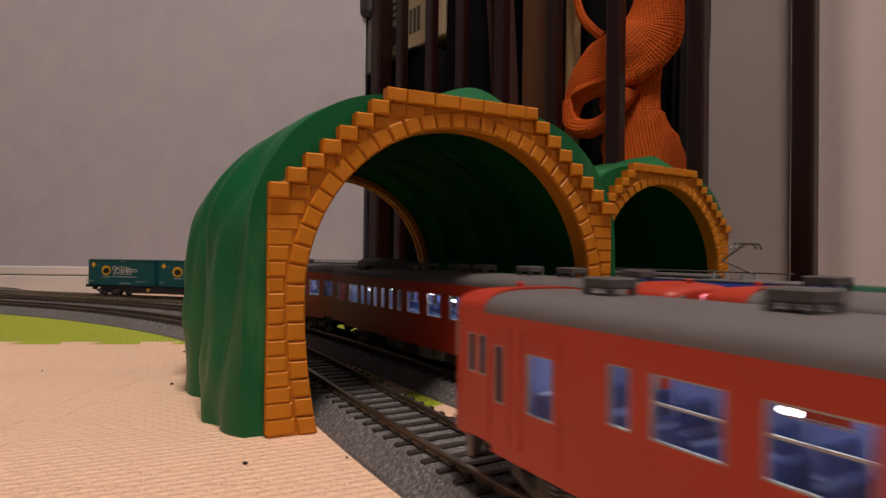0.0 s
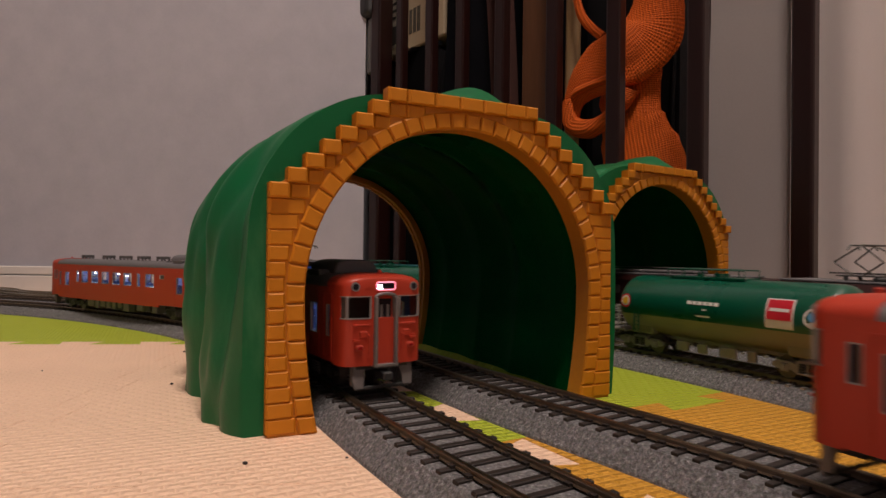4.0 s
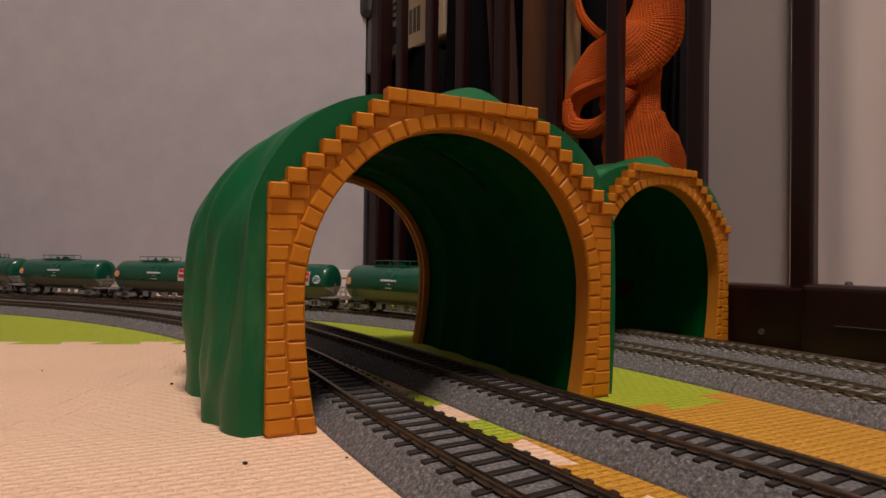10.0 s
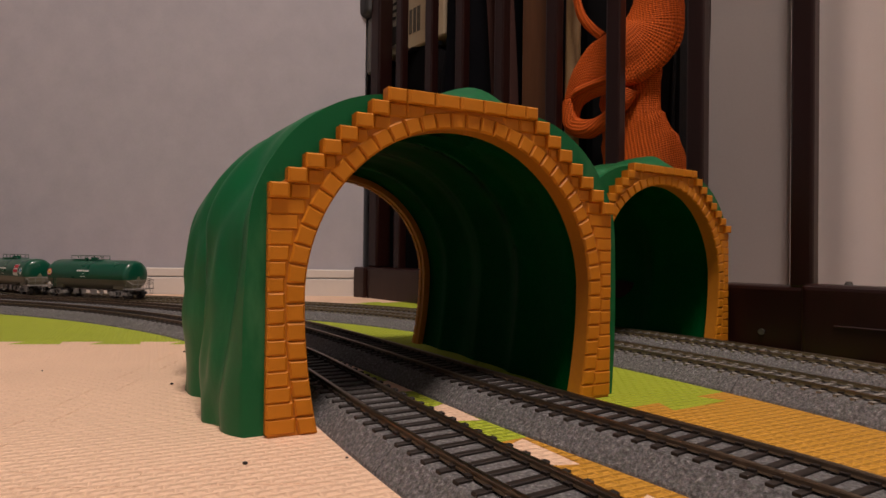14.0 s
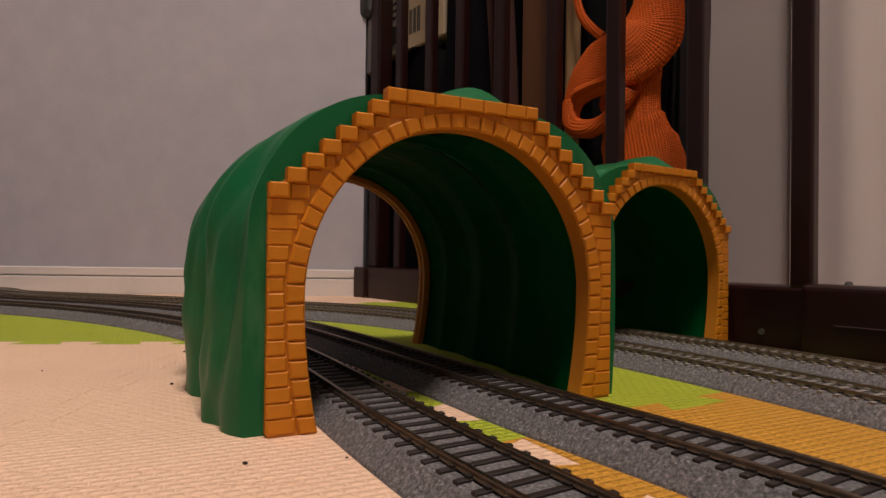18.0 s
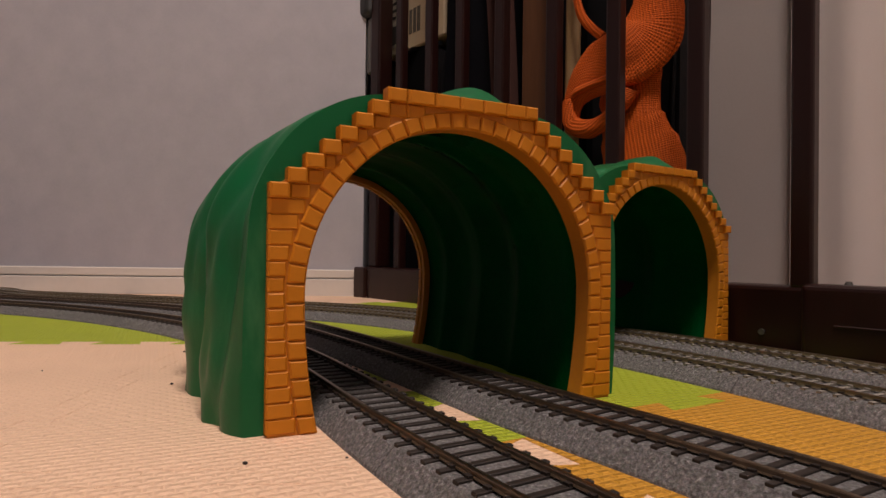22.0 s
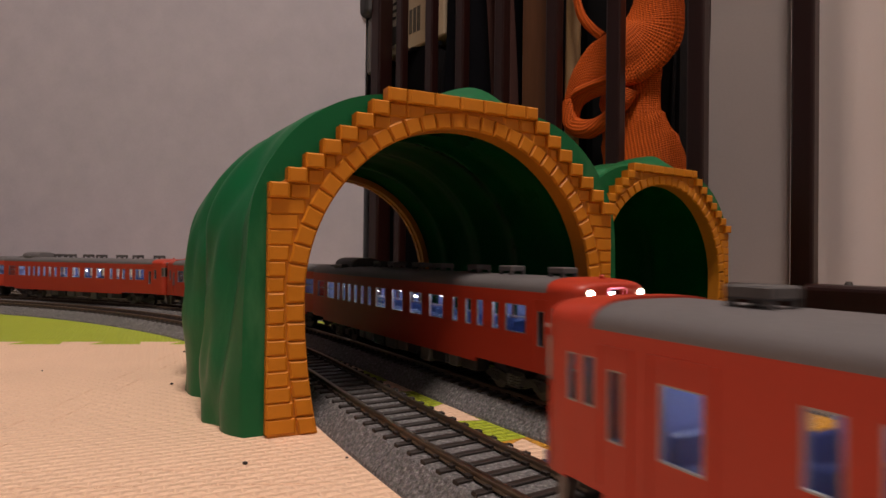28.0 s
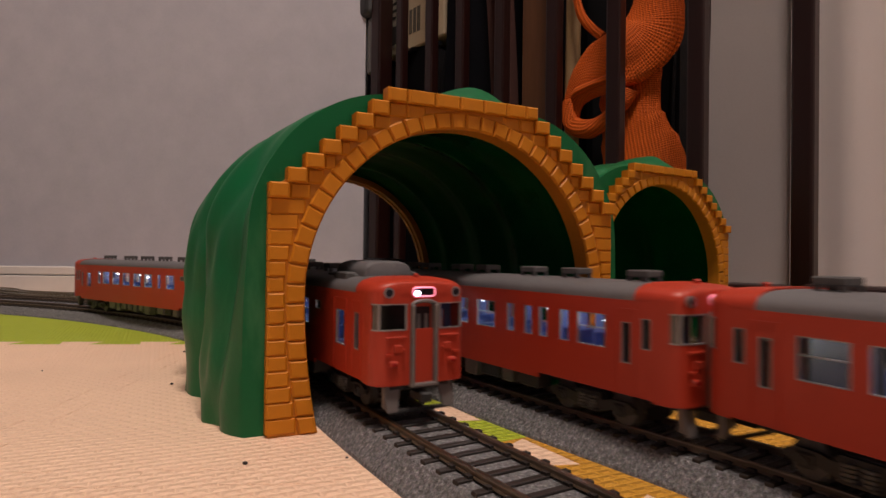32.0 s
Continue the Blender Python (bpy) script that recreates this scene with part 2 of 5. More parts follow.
def loft(sections, closed_profile=True, caps=True, ring=False):
    """Skins a list of equal-length point lists."""
    bm = bmesh.new()
    rows = [[bm.verts.new(v) for v in sec] for sec in sections]
    n = len(rows[0])
    pairs = list(zip(rows, rows[1:])) + ([(rows[-1], rows[0])] if ring else [])
    for a, b in pairs:
        for k in range(n if closed_profile else n - 1):
            bm.faces.new((a[k], a[(k + 1) % n], b[(k + 1) % n], b[k]))
    if caps and closed_profile and not ring:
        bm.faces.new(rows[0][::-1])
        bm.faces.new(rows[-1])
    bmesh.ops.recalc_face_normals(bm, faces=bm.faces)
    return bm


# ---- setting: floor, walls, ceiling ----
ROOM = (-2.6, 1.9, -2.2, 0.915)
tagged(part("floor", box_bm(ROOM[0] - 0.1, ROOM[1] + 0.1, ROOM[2] - 0.1, 1.85, -0.06, -0.009), surface("brown_laminate", (0.22, 0.13, 0.07), 0.4), None), "brown laminate floor under the foam mats", "floor", kind="structure")
tagged(part("ceiling", box_bm(ROOM[0] - 0.1, ROOM[1] + 0.1, ROOM[2] - 0.1, 1.85, 2.4, 2.5), M_CURTAIN, None), "plain white ceiling", "ceiling", kind="structure")
tagged(part("wall_north", box_bm(ROOM[0] - 0.1, -0.124, ROOM[3], ROOM[3] + 0.1, -0.009, 2.4), M_WALL, None), "pale mauve-grey papered wall", "wall", kind="structure")
tagged(part("wall_alcove", box_bm(-0.9, ROOM[1] + 0.1, 1.75, 1.85, -0.009, 2.4), M_CURTAIN, None), "plain white wall of the alcove", "wall", kind="structure")
tagged(part("wall_east_alcove", box_bm(ROOM[1], ROOM[1] + 0.1, ROOM[3], 1.75, -0.009, 2.4), M_CURTAIN, None), "plain white wall of the alcove", "wall", kind="structure")
tagged(part("wall_west", box_bm(ROOM[0] - 0.1, ROOM[0], ROOM[2], ROOM[3], -0.009, 2.4), M_WALL, None), "pale mauve-grey papered wall", "wall", kind="structure")
tagged(part("wall_south", box_bm(ROOM[0] - 0.1, ROOM[1] + 0.1, ROOM[2] - 0.1, ROOM[2], -0.009, 2.4), M_WALL, None), "pale mauve-grey papered wall", "wall", kind="structure")
tagged(part("wall_east", box_bm(ROOM[1], ROOM[1] + 0.1, ROOM[2], ROOM[3], -0.009, 2.4), M_CURTAIN, None), "plain white wall", "wall", kind="structure")

board = thing("baseboard", "white two-step skirting board along the wall", "baseboard", kind="structure")
part("skirting_face", box_bm(ROOM[0], -0.130, ROOM[3] - 0.008, ROOM[3] - 0.0005, -0.009, 0.0258, 0.001), M_WHITE, board)
part("skirting_cap", box_bm(ROOM[0], -0.130, ROOM[3] - 0.0055, ROOM[3] - 0.0005, 0.0275, 0.0405, 0.0015), M_WHITE, board)

# ceiling lamp: a round lit fitting
fit = thing("ceiling_lamp", "round white ceiling lamp, lit", "lamp", pose(0.15, -0.30, 2.4))
part("base_ring", cyl_bm((0, 0, -0.05), (0, 0, 0), 0.28, 40), M_WHITE, fit)
part("diffuser", cyl_bm((0, 0, -0.09), (0, 0, -0.05), 0.25, 40), glow("lit_lamp_cover", (1.0, 0.85, 0.7), 3.0), fit)

# ---- foam puzzle mats: two fields of tiles with five dovetail teeth a side ----
TOOTH = 0.0122


def teeth(n, first):
    """Points along a tile side from 0 to 1 with the outward shift of its teeth, wide at the tip."""
    pts = [(0.0, 0.0)]
    for k in range(n):
        c = k + first
        for d, out in ((-0.18, 0), (-0.265, 1), (0.265, 1), (0.18, 0)):
            pts.append((min(max((c + d) / n, 0.002), 0.998), out * TOOTH))
    return pts + [(1.0, 0.0)]


def clipped(ring, keep):
    """The part of a closed outline where keep(point) is positive."""
    out = []
    for k, q in enumerate(ring):
        p = ring[k - 1]
        a, b = keep(p), keep(q)
        if (a > 0) != (b > 0):
            out.append(p + (q - p) * (a / (a - b)))
        if b > 0:
            out.append(q)
    return out


FIELD = {"right": (0.1199, 0.1704, 30.0, 0.280, 0.280, 0.72), "left": (-0.4138, 0.1715, 4.5, 0.2714, 0.2609, 0.5)}
SPLIT_A, SPLIT_U = radians(30.0), 0.0895
MAT_COLOUR = {("right", 0, -1): "ochre", ("right", 1, -1): "ochre", ("right", 2, -1): "ochre", ("right", 0, -2): "ochre", ("right", 0, 0): "lime", ("right", 0, 1): "lime",
              ("left", 0, 1): "lime", ("left", -1, 1): "lime", ("left", -2, 1): "lime"}


def mat_tile(field, i, j):
    u0, v0, turn, tu, tv, first = FIELD[field]
    e1, e2 = Vector((math.cos(radians(turn)), math.sin(radians(turn)))), Vector((-math.sin(radians(turn)), math.cos(radians(turn))))

    def p(u, v):
        return e1 * (u0 + i * tu + u) + e2 * (v0 + j * tv + v)
    ring = [p(a * tu, b) for a, b in teeth(5, 0.5)][:-1] + [p(tu + b, a * tv) for a, b in teeth(5, first)][:-1]
    ring += [p(a * tu, tv + b) for a, b in teeth(5, 0.5)][::-1][:-1] + [p(b, a * tv) for a, b in teeth(5, first)][::-1][:-1]
    side = 1 if field == "right" else -1
    ring = clipped(ring, lambda q: side * (q.x * math.cos(SPLIT_A) + q.y * math.sin(SPLIT_A) - SPLIT_U) - 0.0002)
    ring = clipped(ring, lambda q: ROOM[3] - 0.010 - q.y if q.x < -0.1 else 0.6 - q.y + 1.2)
    if len(ring) < 3:
        return
    colour = MAT_COLOUR.get((field, i, j), "tan")
    ob = thing("foam_mat", {"tan": "tan", "lime": "lime green", "ochre": "ochre yellow"}[colour] + " foam puzzle mat with interlocking toothed edges", "floor mat", group="puzzle mats on the floor")
    bm, n = bmesh.new(), len(ring)
    inward = []
    for k in range(n):
        d = (ring[(k + 1) % n] - ring[k - 1])
        d = d.normalized() if d.length > 1e-6 else Vector((1, 0))
        inward.append(Vector((-d.y, d.x)))
    lo = [bm.verts.new((q.x, q.y, -0.0085)) for q in ring]
    hi = [bm.verts.new((q.x, q.y, -0.0006)) for q in ring]
    tp = [bm.verts.new((q.x + w.x * 0.00035, q.y + w.y * 0.00035, 0.0)) for q, w in zip(ring, inward)]
    for a, b in ((lo, hi), (hi, tp)):
        for k in range(n):
            bm.faces.new((a[k], a[(k + 1) % n], b[(k + 1) % n], b[k]))
    bm.faces.new(tp)
    bm.faces.new(lo[::-1])
    bmesh.ops.recalc_face_normals(bm, faces=bm.faces)
    part("tile", bm, {"tan": M_TAN, "lime": M_LIME, "ochre": M_OCHRE}[colour], ob)


for ti in range(-4, 3):
    for tj in range(-4, 3):
        mat_tile("left", ti, tj)
for ti in range(-1, 3):
    for tj in range(-3, 3):
        if ti < 1 or tj < 0:
            mat_tile("right", ti, tj)


# ---- tracks ----
def frame_on(key, s, back=0.004):
    a, b = on_line(key, s - back), on_line(key, s + back)
    d = (b - a) / np.linalg.norm(b - a)
    q = on_line(key, s)
    return q, d, np.array((d[1], -d[0]))


def swept(key, profile, s0, s1, step=0.006):
    secs, n = [], max(2, int((s1 - s0) / step))
    for k in range(n + 1):
        q, d, r = frame_on(key, s0 + (s1 - s0) * k / n)
        secs.append([(q[0] + r[0] * u, q[1] + r[1] * u, z) for u, z in profile])
    return loft(secs)


BED = [(-0.0222, 0.0), (-0.0218, 0.0010), (-0.0158, 0.0074), (-0.0148, 0.0078), (0.0148, 0.0078), (0.0158, 0.0074), (0.0218, 0.0010), (0.0222, 0.0)]


def sleeper_mesh(pale):
    bm = box_bm(-0.0012, 0.0012, -0.0155, 0.0155, 0.0074, 0.0086, 0.0002)
    dark = len(bm.faces)
    for y in (-0.01130, -0.0074, 0.0074, 0.01130):
        box(bm, -0.0011, 0.0011, y - 0.0007, y + 0.0007, 0.0086, 0.0094)
    if pale:
        bm.faces.ensure_lookup_table()
        for f in bm.faces[dark:]:
            f.material_index = 1
    me = bpy.data.meshes.new("sleeper")
    bm.to_mesh(me)
    bm.free()
    me.materials.append(M_SLEEPER)
    me.materials.append(M_CLIP)
    return me


def build_track(key, seen, gap):
    length = LINES[key][1][-1]
    ob = thing("model_track", "model railway track on grey moulded ballast, dark sleepers, brown rails", "railway track", group="tracks on the mats")
    sleeper_me = sleeper_mesh(key in "cd")
    piece, s = 0.246, seen[0]
    while s < seen[0] + length - 0.01:
        e = min(s + piece, seen[0] + length)
        part("roadbed", swept(key, BED, s + 0.0002, e - 0.0002), M_BALLAST, ob)
        s = e
    for c in (-0.00935, 0.00935):
        foot = [(c - 0.0014, 0.0086), (c + 0.0014, 0.0086), (c + 0.0012, 0.0091), (c - 0.0012, 0.0091)]
        web = [(c - 0.0010, 0.0089), (c + 0.0010, 0.0089), (c + 0.0010, 0.0102), (c - 0.0010, 0.0102)]
        top = [(c - 0.00085, 0.0102), (c + 0.00085, 0.0102), (c + 0.0007, RAIL_Z), (c - 0.0007, RAIL_Z)]
        rail_mat = M_RAIL if key in "ab" else M_BRASSRAIL
        rail = part("rail", swept(key, web, seen[0], seen[0] + length), rail_mat, ob)
        part("rail_foot", swept(key, foot, seen[0], seen[0] + length), rail_mat, rail)
        part("rail_head", swept(key, top, seen[0], seen[0] + length), M_RAILTOP, rail)
    s = seen[0]
    rest = bmesh.new()
    while s < seen[0] + length - 0.003:
        q, d, r = frame_on(key, s)
        m = Matrix.Translation((q[0], q[1], 0)) @ Matrix.Rotation(math.atan2(d[1], d[0]), 4, "Z")
        if s < seen[1]:
            sl = part_of("sleeper", sleeper_me, M_SLEEPER, ob)
            sl.matrix_world = m
        else:
            box(rest, -0.0012, 0.0012, -0.0155, 0.0155, 0.0074, 0.0086, m=m)
        s += gap
    tagged(part("far_sleepers", rest, M_SLEEPER, ob), kind="stuff")


for key, seen, gap in (("a", (-0.10, 1.0), 0.0083), ("b", (-0.12, 1.02), 0.0071), ("c", (-0.12, 1.10), 0.0071), ("d", (-0.12, 1.14), 0.0071)):
    build_track(key, seen, gap)


for cx, cy, cr in ((-0.0605, 0.1835, 0.0007), (-0.168, 0.386, 0.0007), (-0.133, 0.292, 0.0007), (-0.020, 0.178, 0.0005), (-0.216, 0.320, 0.0004), (-0.030, 0.190, 0.0004)):
    bm = bmesh.new()
    bmesh.ops.create_icosphere(bm, subdivisions=1, radius=cr, matrix=Matrix.Translation((cx, cy, cr * 0.7)) @ Matrix.Diagonal((1.4, 1, 0.8, 1)))
    tagged(part("crumb", bm, M_SLEEPER, None), "tiny dark crumb lying on the tan foam mat", "crumb", group="crumbs on the mat")


# ---- toy tunnels ----
P_A, P_S, P_TOP, P_C = 0.035, 0.00623, 0.1302, 0.00562
P_W = P_A + 7 * P_S
DEPTH = 0.190


def opening(t, grow=0.0):
    """The tunnel mouth's edge: t from 0 (one foot) over the crown (0.5) to 1 (the other foot)."""
    side = -1 if t < 0.5 else 1
    k = 1 - abs(2 * t - 1)
    if k < 0.32:
        v = 0.050 * k / 0.32
        return side * (0.060 + 0.0053 * (1 - (1 - v / 0.05) ** 2) + grow), v
    a = (k - 0.32) / 0.68 * math.pi / 2
    return side * (0.0653 + grow) * math.cos(a), 0.050 + (0.0672 + grow) * math.sin(a)


def wedge(bm, corners, y0, y1, bevel):
    lo = [bm.verts.new((u, y1, v)) for u, v in corners]
    c = (sum(u for u, v in corners) / len(corners), sum(v for u, v in corners) / len(corners))
    hi = [bm.verts.new((u, y0 + bevel, v)) for u, v in corners]
    tp = []
    for u, v in corners:
        d = Vector((c[0] - u, c[1] - v))
        d = d.normalized() * min(bevel * 1.4, d.length * 0.4)
        tp.append(bm.verts.new((u + d.x, y0, v + d.y)))
    n = len(corners)
    for a, b in ((lo, hi), (hi, tp)):
        for k in range(n):
            bm.faces.new((a[k], a[(k + 1) % n], b[(k + 1) % n], b[k]))
    bm.faces.new(tp)
    bm.faces.new(lo[::-1])
    bmesh.ops.recalc_face_normals(bm, faces=bm.faces)


def portal_plate(parent, y0, y1, name):
    secs = []
    for i in range(97):
        t = i / 96
        iu, iv = opening(t)
        k = 1 - abs(2 * t - 1)
        side = -1 if t < 0.5 else 1
        if k < 0.42:
            ou, ov = side * (P_W - 0.0008), (P_TOP - 7.5 * P_C) * k / 0.42
        elif k < 0.8:
            f = (k - 0.42) / 0.38
            ou, ov = side * (P_W - 0.0008 - f * (7 * P_S + 0.0035)), P_TOP - 7.5 * P_C + f * 6.6 * P_C
        else:
            f = (k - 0.8) / 0.2
            ou, ov = side * (P_A - 0.0043) * (1 - f), P_TOP - 0.0008
        secs.append([(iu, y0, iv), (ou, y0, ov), (ou, y1, ov), (iu, y1, iv)])
    return part(name, loft(secs), M_JOINT, parent)


def portal_bricks(parent, front):
    rng = random.Random(4)
    gap = 0.00011
    n = 46

    def put(name, corners, y0, bevel=0.0007):
        bm = bmesh.new()
        wedge(bm, corners, front + y0 + rng.uniform(-0.00012, 0.00012), front + 0.0035, bevel)
        part(name, bm, M_BRICK, parent)
    for i in range(n):
        a, b = (i + 0.035) / n, (i + 0.965) / n
        put("arch_brick", [opening(a, 0.0002), opening(b, 0.0002), opening(b, 0.0068), opening(a, 0.0068)], -0.0012)
    rows = int(P_TOP / P_C)
    for r in range(rows + 1):
        v1 = P_TOP - r * P_C
        v0 = max(v1 - P_C, 0.0) + gap
        v1 -= gap
        if v1 - v0 < 0.0015:
            continue
        w = P_A + min(r, 7) * P_S
        if r == 0:
            for i in range(7):
                cuts = [-1, -0.76, -0.42, -0.1, 0.22, 0.54, 0.82, 1]
                put("cap_brick", [(w * cuts[i] + gap, v0), (w * cuts[i + 1] - gap, v0), (w * cuts[i + 1] - gap, v1), (w * cuts[i] + gap, v1)], -0.0028, 0.0008)
            continue
        for side in (-1, 1):
            # the arch ring's outer edge at this height
            vm = (v0 + v1) / 2
            if vm > 0.050:
                q = (vm - 0.050) / (0.0672 + 0.0068)
                inner = (0.0653 + 0.0068) * math.sqrt(max(0, 1 - q * q)) + 0.0006
            else:
                inner = 0.060 + 0.0053 * (1 - (1 - vm / 0.05) ** 2) + 0.0072
            edge = w
            cuts = []
            if r <= 7:
                cuts.append((edge - 0.0070, edge, -0.0028))
                edge -= 0.0073
                while edge - inner > 0.0022 and inner > 0.0:
                    lw = min(0.0105 if (r + len(cuts)) % 2 else 0.0075, edge - inner)
                    cuts.append((edge - lw, edge, -0.0008))
                    edge -= lw + gap
            else:
                full = edge - inner
                if r % 2 and full > 0.0115:
                    cuts.append((edge - full * 0.66, edge, -0.0007))
                    cuts.append((inner, edge - full * 0.66 - 2 * gap, -0.0006))
                else:
                    cuts.append((inner, edge, -0.0007))
            for u0, u1, y in cuts:
                if u1 - u0 < 0.0018:
                    continue
                c = [(u0 * side, v0), (u1 * side, v0), (u1 * side, v1), (u0 * side, v1)]
                put("brick", c if side > 0 else c[::-1], y)


HILL = [(0.0835, 0.0), (0.0850, 0.030), (0.0850, 0.060), (0.0825, 0.088), (0.0695, 0.1105), (0.0500, 0.1245), (0.0265, 0.1296), (0.0, 0.1302)]


def hill(t):
    """Half outline of the hill, t from 0 (one foot) to 1 (the other), as a smooth curve."""
    k = 1 - abs(2 * t - 1)
    pts = HILL + [(-0.0240, 0.1310)]
    f = k * (len(HILL) - 1)
    i = min(int(f), len(HILL) - 2)
    x = f - i
    out = []
    for c in (0, 1):
        p0, p1, p2, p3 = (pts[max(i - 1, 0)][c], pts[i][c], pts[i + 1][c], pts[i + 2][c])
        out.append(0.5 * (2 * p1 + (p2 - p0) * x + (2 * p0 - 5 * p1 + 4 * p2 - p3) * x * x + (3 * p1 - p0 - 3 * p2 + p3) * x ** 3))
    return (out[0] if t < 0.5 else -out[0]), max(0.0, out[1])


SWELL_U, LOBE, FOOT, CREST = 0.158, 0.0112, 0.0150, 0.017


def lobes(y, v, side):
    """Rounded upright lobes with creases between them along the hill: 1 on a lobe, 0 in a crease."""
    q = y / DEPTH * 4.3 + 0.62 + 0.22 * noise.noise(Vector((v * 16, side * 3.0, 2.0))) + 1.6 * (v - 0.06)
    return (math.sin(math.pi * q) ** 2 + 0.02) ** 0.32


def shell(parent):
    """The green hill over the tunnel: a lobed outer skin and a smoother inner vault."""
    skin, vault, m, q = [], [], 96, 110
    for i in range(m + 1):
        f = i / m
        y = 0.004 + f * (DEPTH - 0.008)
        swell = math.sin(math.pi * f)
        outer, inner = [], []
        for j in range(q + 1):
            u, v = hill(j / q)
            hand = -1 if u < 0 else 1
            low, side = max(0.0, 1 - v / 0.135), min(1.0, abs(u) / 0.06) ** 1.5
            u *= 1 + SWELL_U * swell ** 1.5 * (1 - (v / 0.135) ** 3)
            v += 0.0122 * math.exp(-((u - CREST) / 0.024) ** 2) * min(1, f / 0.10) * math.exp(-(max(0.0, f - 0.25) / 0.45) ** 2)
            ends = min(1, f * 7 + 0.05) * min(1, (1 - f) * 7 + 0.05)
            lump = lobes(y, v, hand)
            fine = noise.noise(Vector((y * 52 + hand * 7, v * 24, 8.0))) + 0.55 * noise.noise(Vector((y * 110, v * 46, 3.0 + hand)))
            d = side * ends * (LOBE * (lump - 0.75) + 0.0036 * fine)
            if u < 0:
                foot = max(0.0, low - 0.30) / 0.70
                d += side * (FOOT * foot ** 1.3 * min(1, f * 9 + 0.12) * max(0, 1 - f / 0.24) ** 0.8)
            d += (1 - side) * 0.0020 * ends * (lump - 0.6)
            n = Vector((u / 0.08 * (1 - (v / 0.14) ** 2), 0, (v / 0.13) ** 2)).normalized()
            outer.append((u + n.x * d, y, max(0.0, v + n.z * d)))
            k = 0.0034 * (lobes(y, v * 0.5, 1) - 0.6) * ends + 0.0010 * noise.noise(Vector((y * 70, v * 8, 9.0)))
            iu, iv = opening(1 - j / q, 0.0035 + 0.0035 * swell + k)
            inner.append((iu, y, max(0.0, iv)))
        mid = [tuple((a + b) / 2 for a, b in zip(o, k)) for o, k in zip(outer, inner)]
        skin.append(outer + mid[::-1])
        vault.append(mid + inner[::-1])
    part("inner_vault", loft(vault), M_VAULT, parent, "green vault, darkened in its colour for the shade inside", smooth=60)
    return part("hill_shell", loft(skin), M_GREEN, parent, "lumpy dark green moulded hill with pale scuffs", smooth=60)


def toy_tunnel(m):
    ob = thing("toy_tunnel", "green plastic toy tunnel with orange brick arches over the tracks", "toy tunnel", m, "tunnels over the tracks")
    shell(ob)
    plate = portal_plate(ob, 0.0, 0.0085, "front_portal")
    portal_bricks(plate, 0.0)
    portal_plate(ob, DEPTH - 0.0085, DEPTH, "rear_portal")
    rear = ob.children[-1]
    n = 46
    for i in range(n):
        a, b = (i + 0.06) / n, (i + 0.94) / n
        bm = bmesh.new()
        wedge(bm, [opening(a, -0.0008), opening(b, -0.0008), opening(b, 0.006), opening(a, 0.006)], -0.0005, 0.004, 0.0006)
        br = part("arch_brick", bm, M_BRICK, rear)
        br.matrix_local = Matrix.Translation((0, DEPTH, 0)) @ Matrix.Rotation(math.pi, 4, "Z")
    return ob


near_tunnel = toy_tunnel(Matrix.Identity(4))
near_tunnel.matrix_world = pose(0.0086, 0.2434, 0, 0, 0, 26.33)
far_tunnel = copy_thing(near_tunnel, pose(0.158, 0.422, 0, 0, 0, 32.5))

# ---- slatted cot side and what stands behind it ----
COT = Matrix.Translation((-0.125, 0.911, 0)) @ Matrix.Rotation(math.radians(-50.39), 4, "Z")
cot = thing("cot_side", "dark brown wooden cot with upright slats and a low bottom rail", "cot", COT)
part("bottom_rail", box_bm(-0.001, 0.640, -0.010, 0.030, -0.0085, 0.0452, 0.003, 2), M_CRIB, cot)
part("corner_foot", box_bm(-0.002, 0.030, -0.014, 0.034, -0.0085, 0.0456, 0.003, 2), M_CRIB, cot)
lower = part("drop_rail", box_bm(0.624, 1.35, -0.034, -0.0104, -0.0085, 0.0484, 0.004, 3), M_CRIB, cot)
part("groove_strip", box_bm(0.645, 1.35, -0.0352, -0.0338, 0.0205, 0.0220, 0.0006), M_CRIB, lower)
part("screw_head", cyl_bm((0.650, -0.022, 0.0475), (0.650, -0.022, 0.0508), 0.0030, 16, 0.0018), M_STEEL, lower)
part("screw_head", cyl_bm((0.590, -0.0115, 0.0100), (0.590, -0.0098, 0.0100), 0.0024, 12), M_STEEL, cot)
bm = bmesh.new()
box(bm, -0.0078, 0.0078, -0.0065, 0.0065, 0.0, 1.0, 0.0022, 2)
slat_me = bpy.data.meshes.new("slat")
bm.to_mesh(slat_me)
bm.free()
for x in (0.0770, 0.1470, 0.2110, 0.2830, 0.3630, 0.4410, 0.5250, 0.6160, 0.695, 0.77, 0.86, 0.94, 1.02, 1.10, 1.18, 1.26):
    sl = part_of("slat", slat_me, M_CRIB, cot)
    sl.matrix_local = Matrix.Translation((x, 0.016 if x < 0.60 else -0.002, 0.044))
part("top_rail", box_bm(0.0, 1.35, 0.0, 0.034, 1.043, 1.09, 0.008, 2), M_CRIB, cot)
part("end_post", box_bm(0.010, 0.034, 0.004, 0.030, 0.045, 1.043, 0.003, 2), M_CRIB, cot)
bracket = part("corner_bracket", box_bm(-0.022, 0.014, -0.004, 0.032, 0.430, 0.52, 0.012, 4), M_UNDER, cot, "black plastic corner fitting")
part("bracket_arm", box_bm(-0.004, 0.0095, 0.006, 0.030, 0.345, 0.431, 0.002), M_UNDERGREY, bracket)

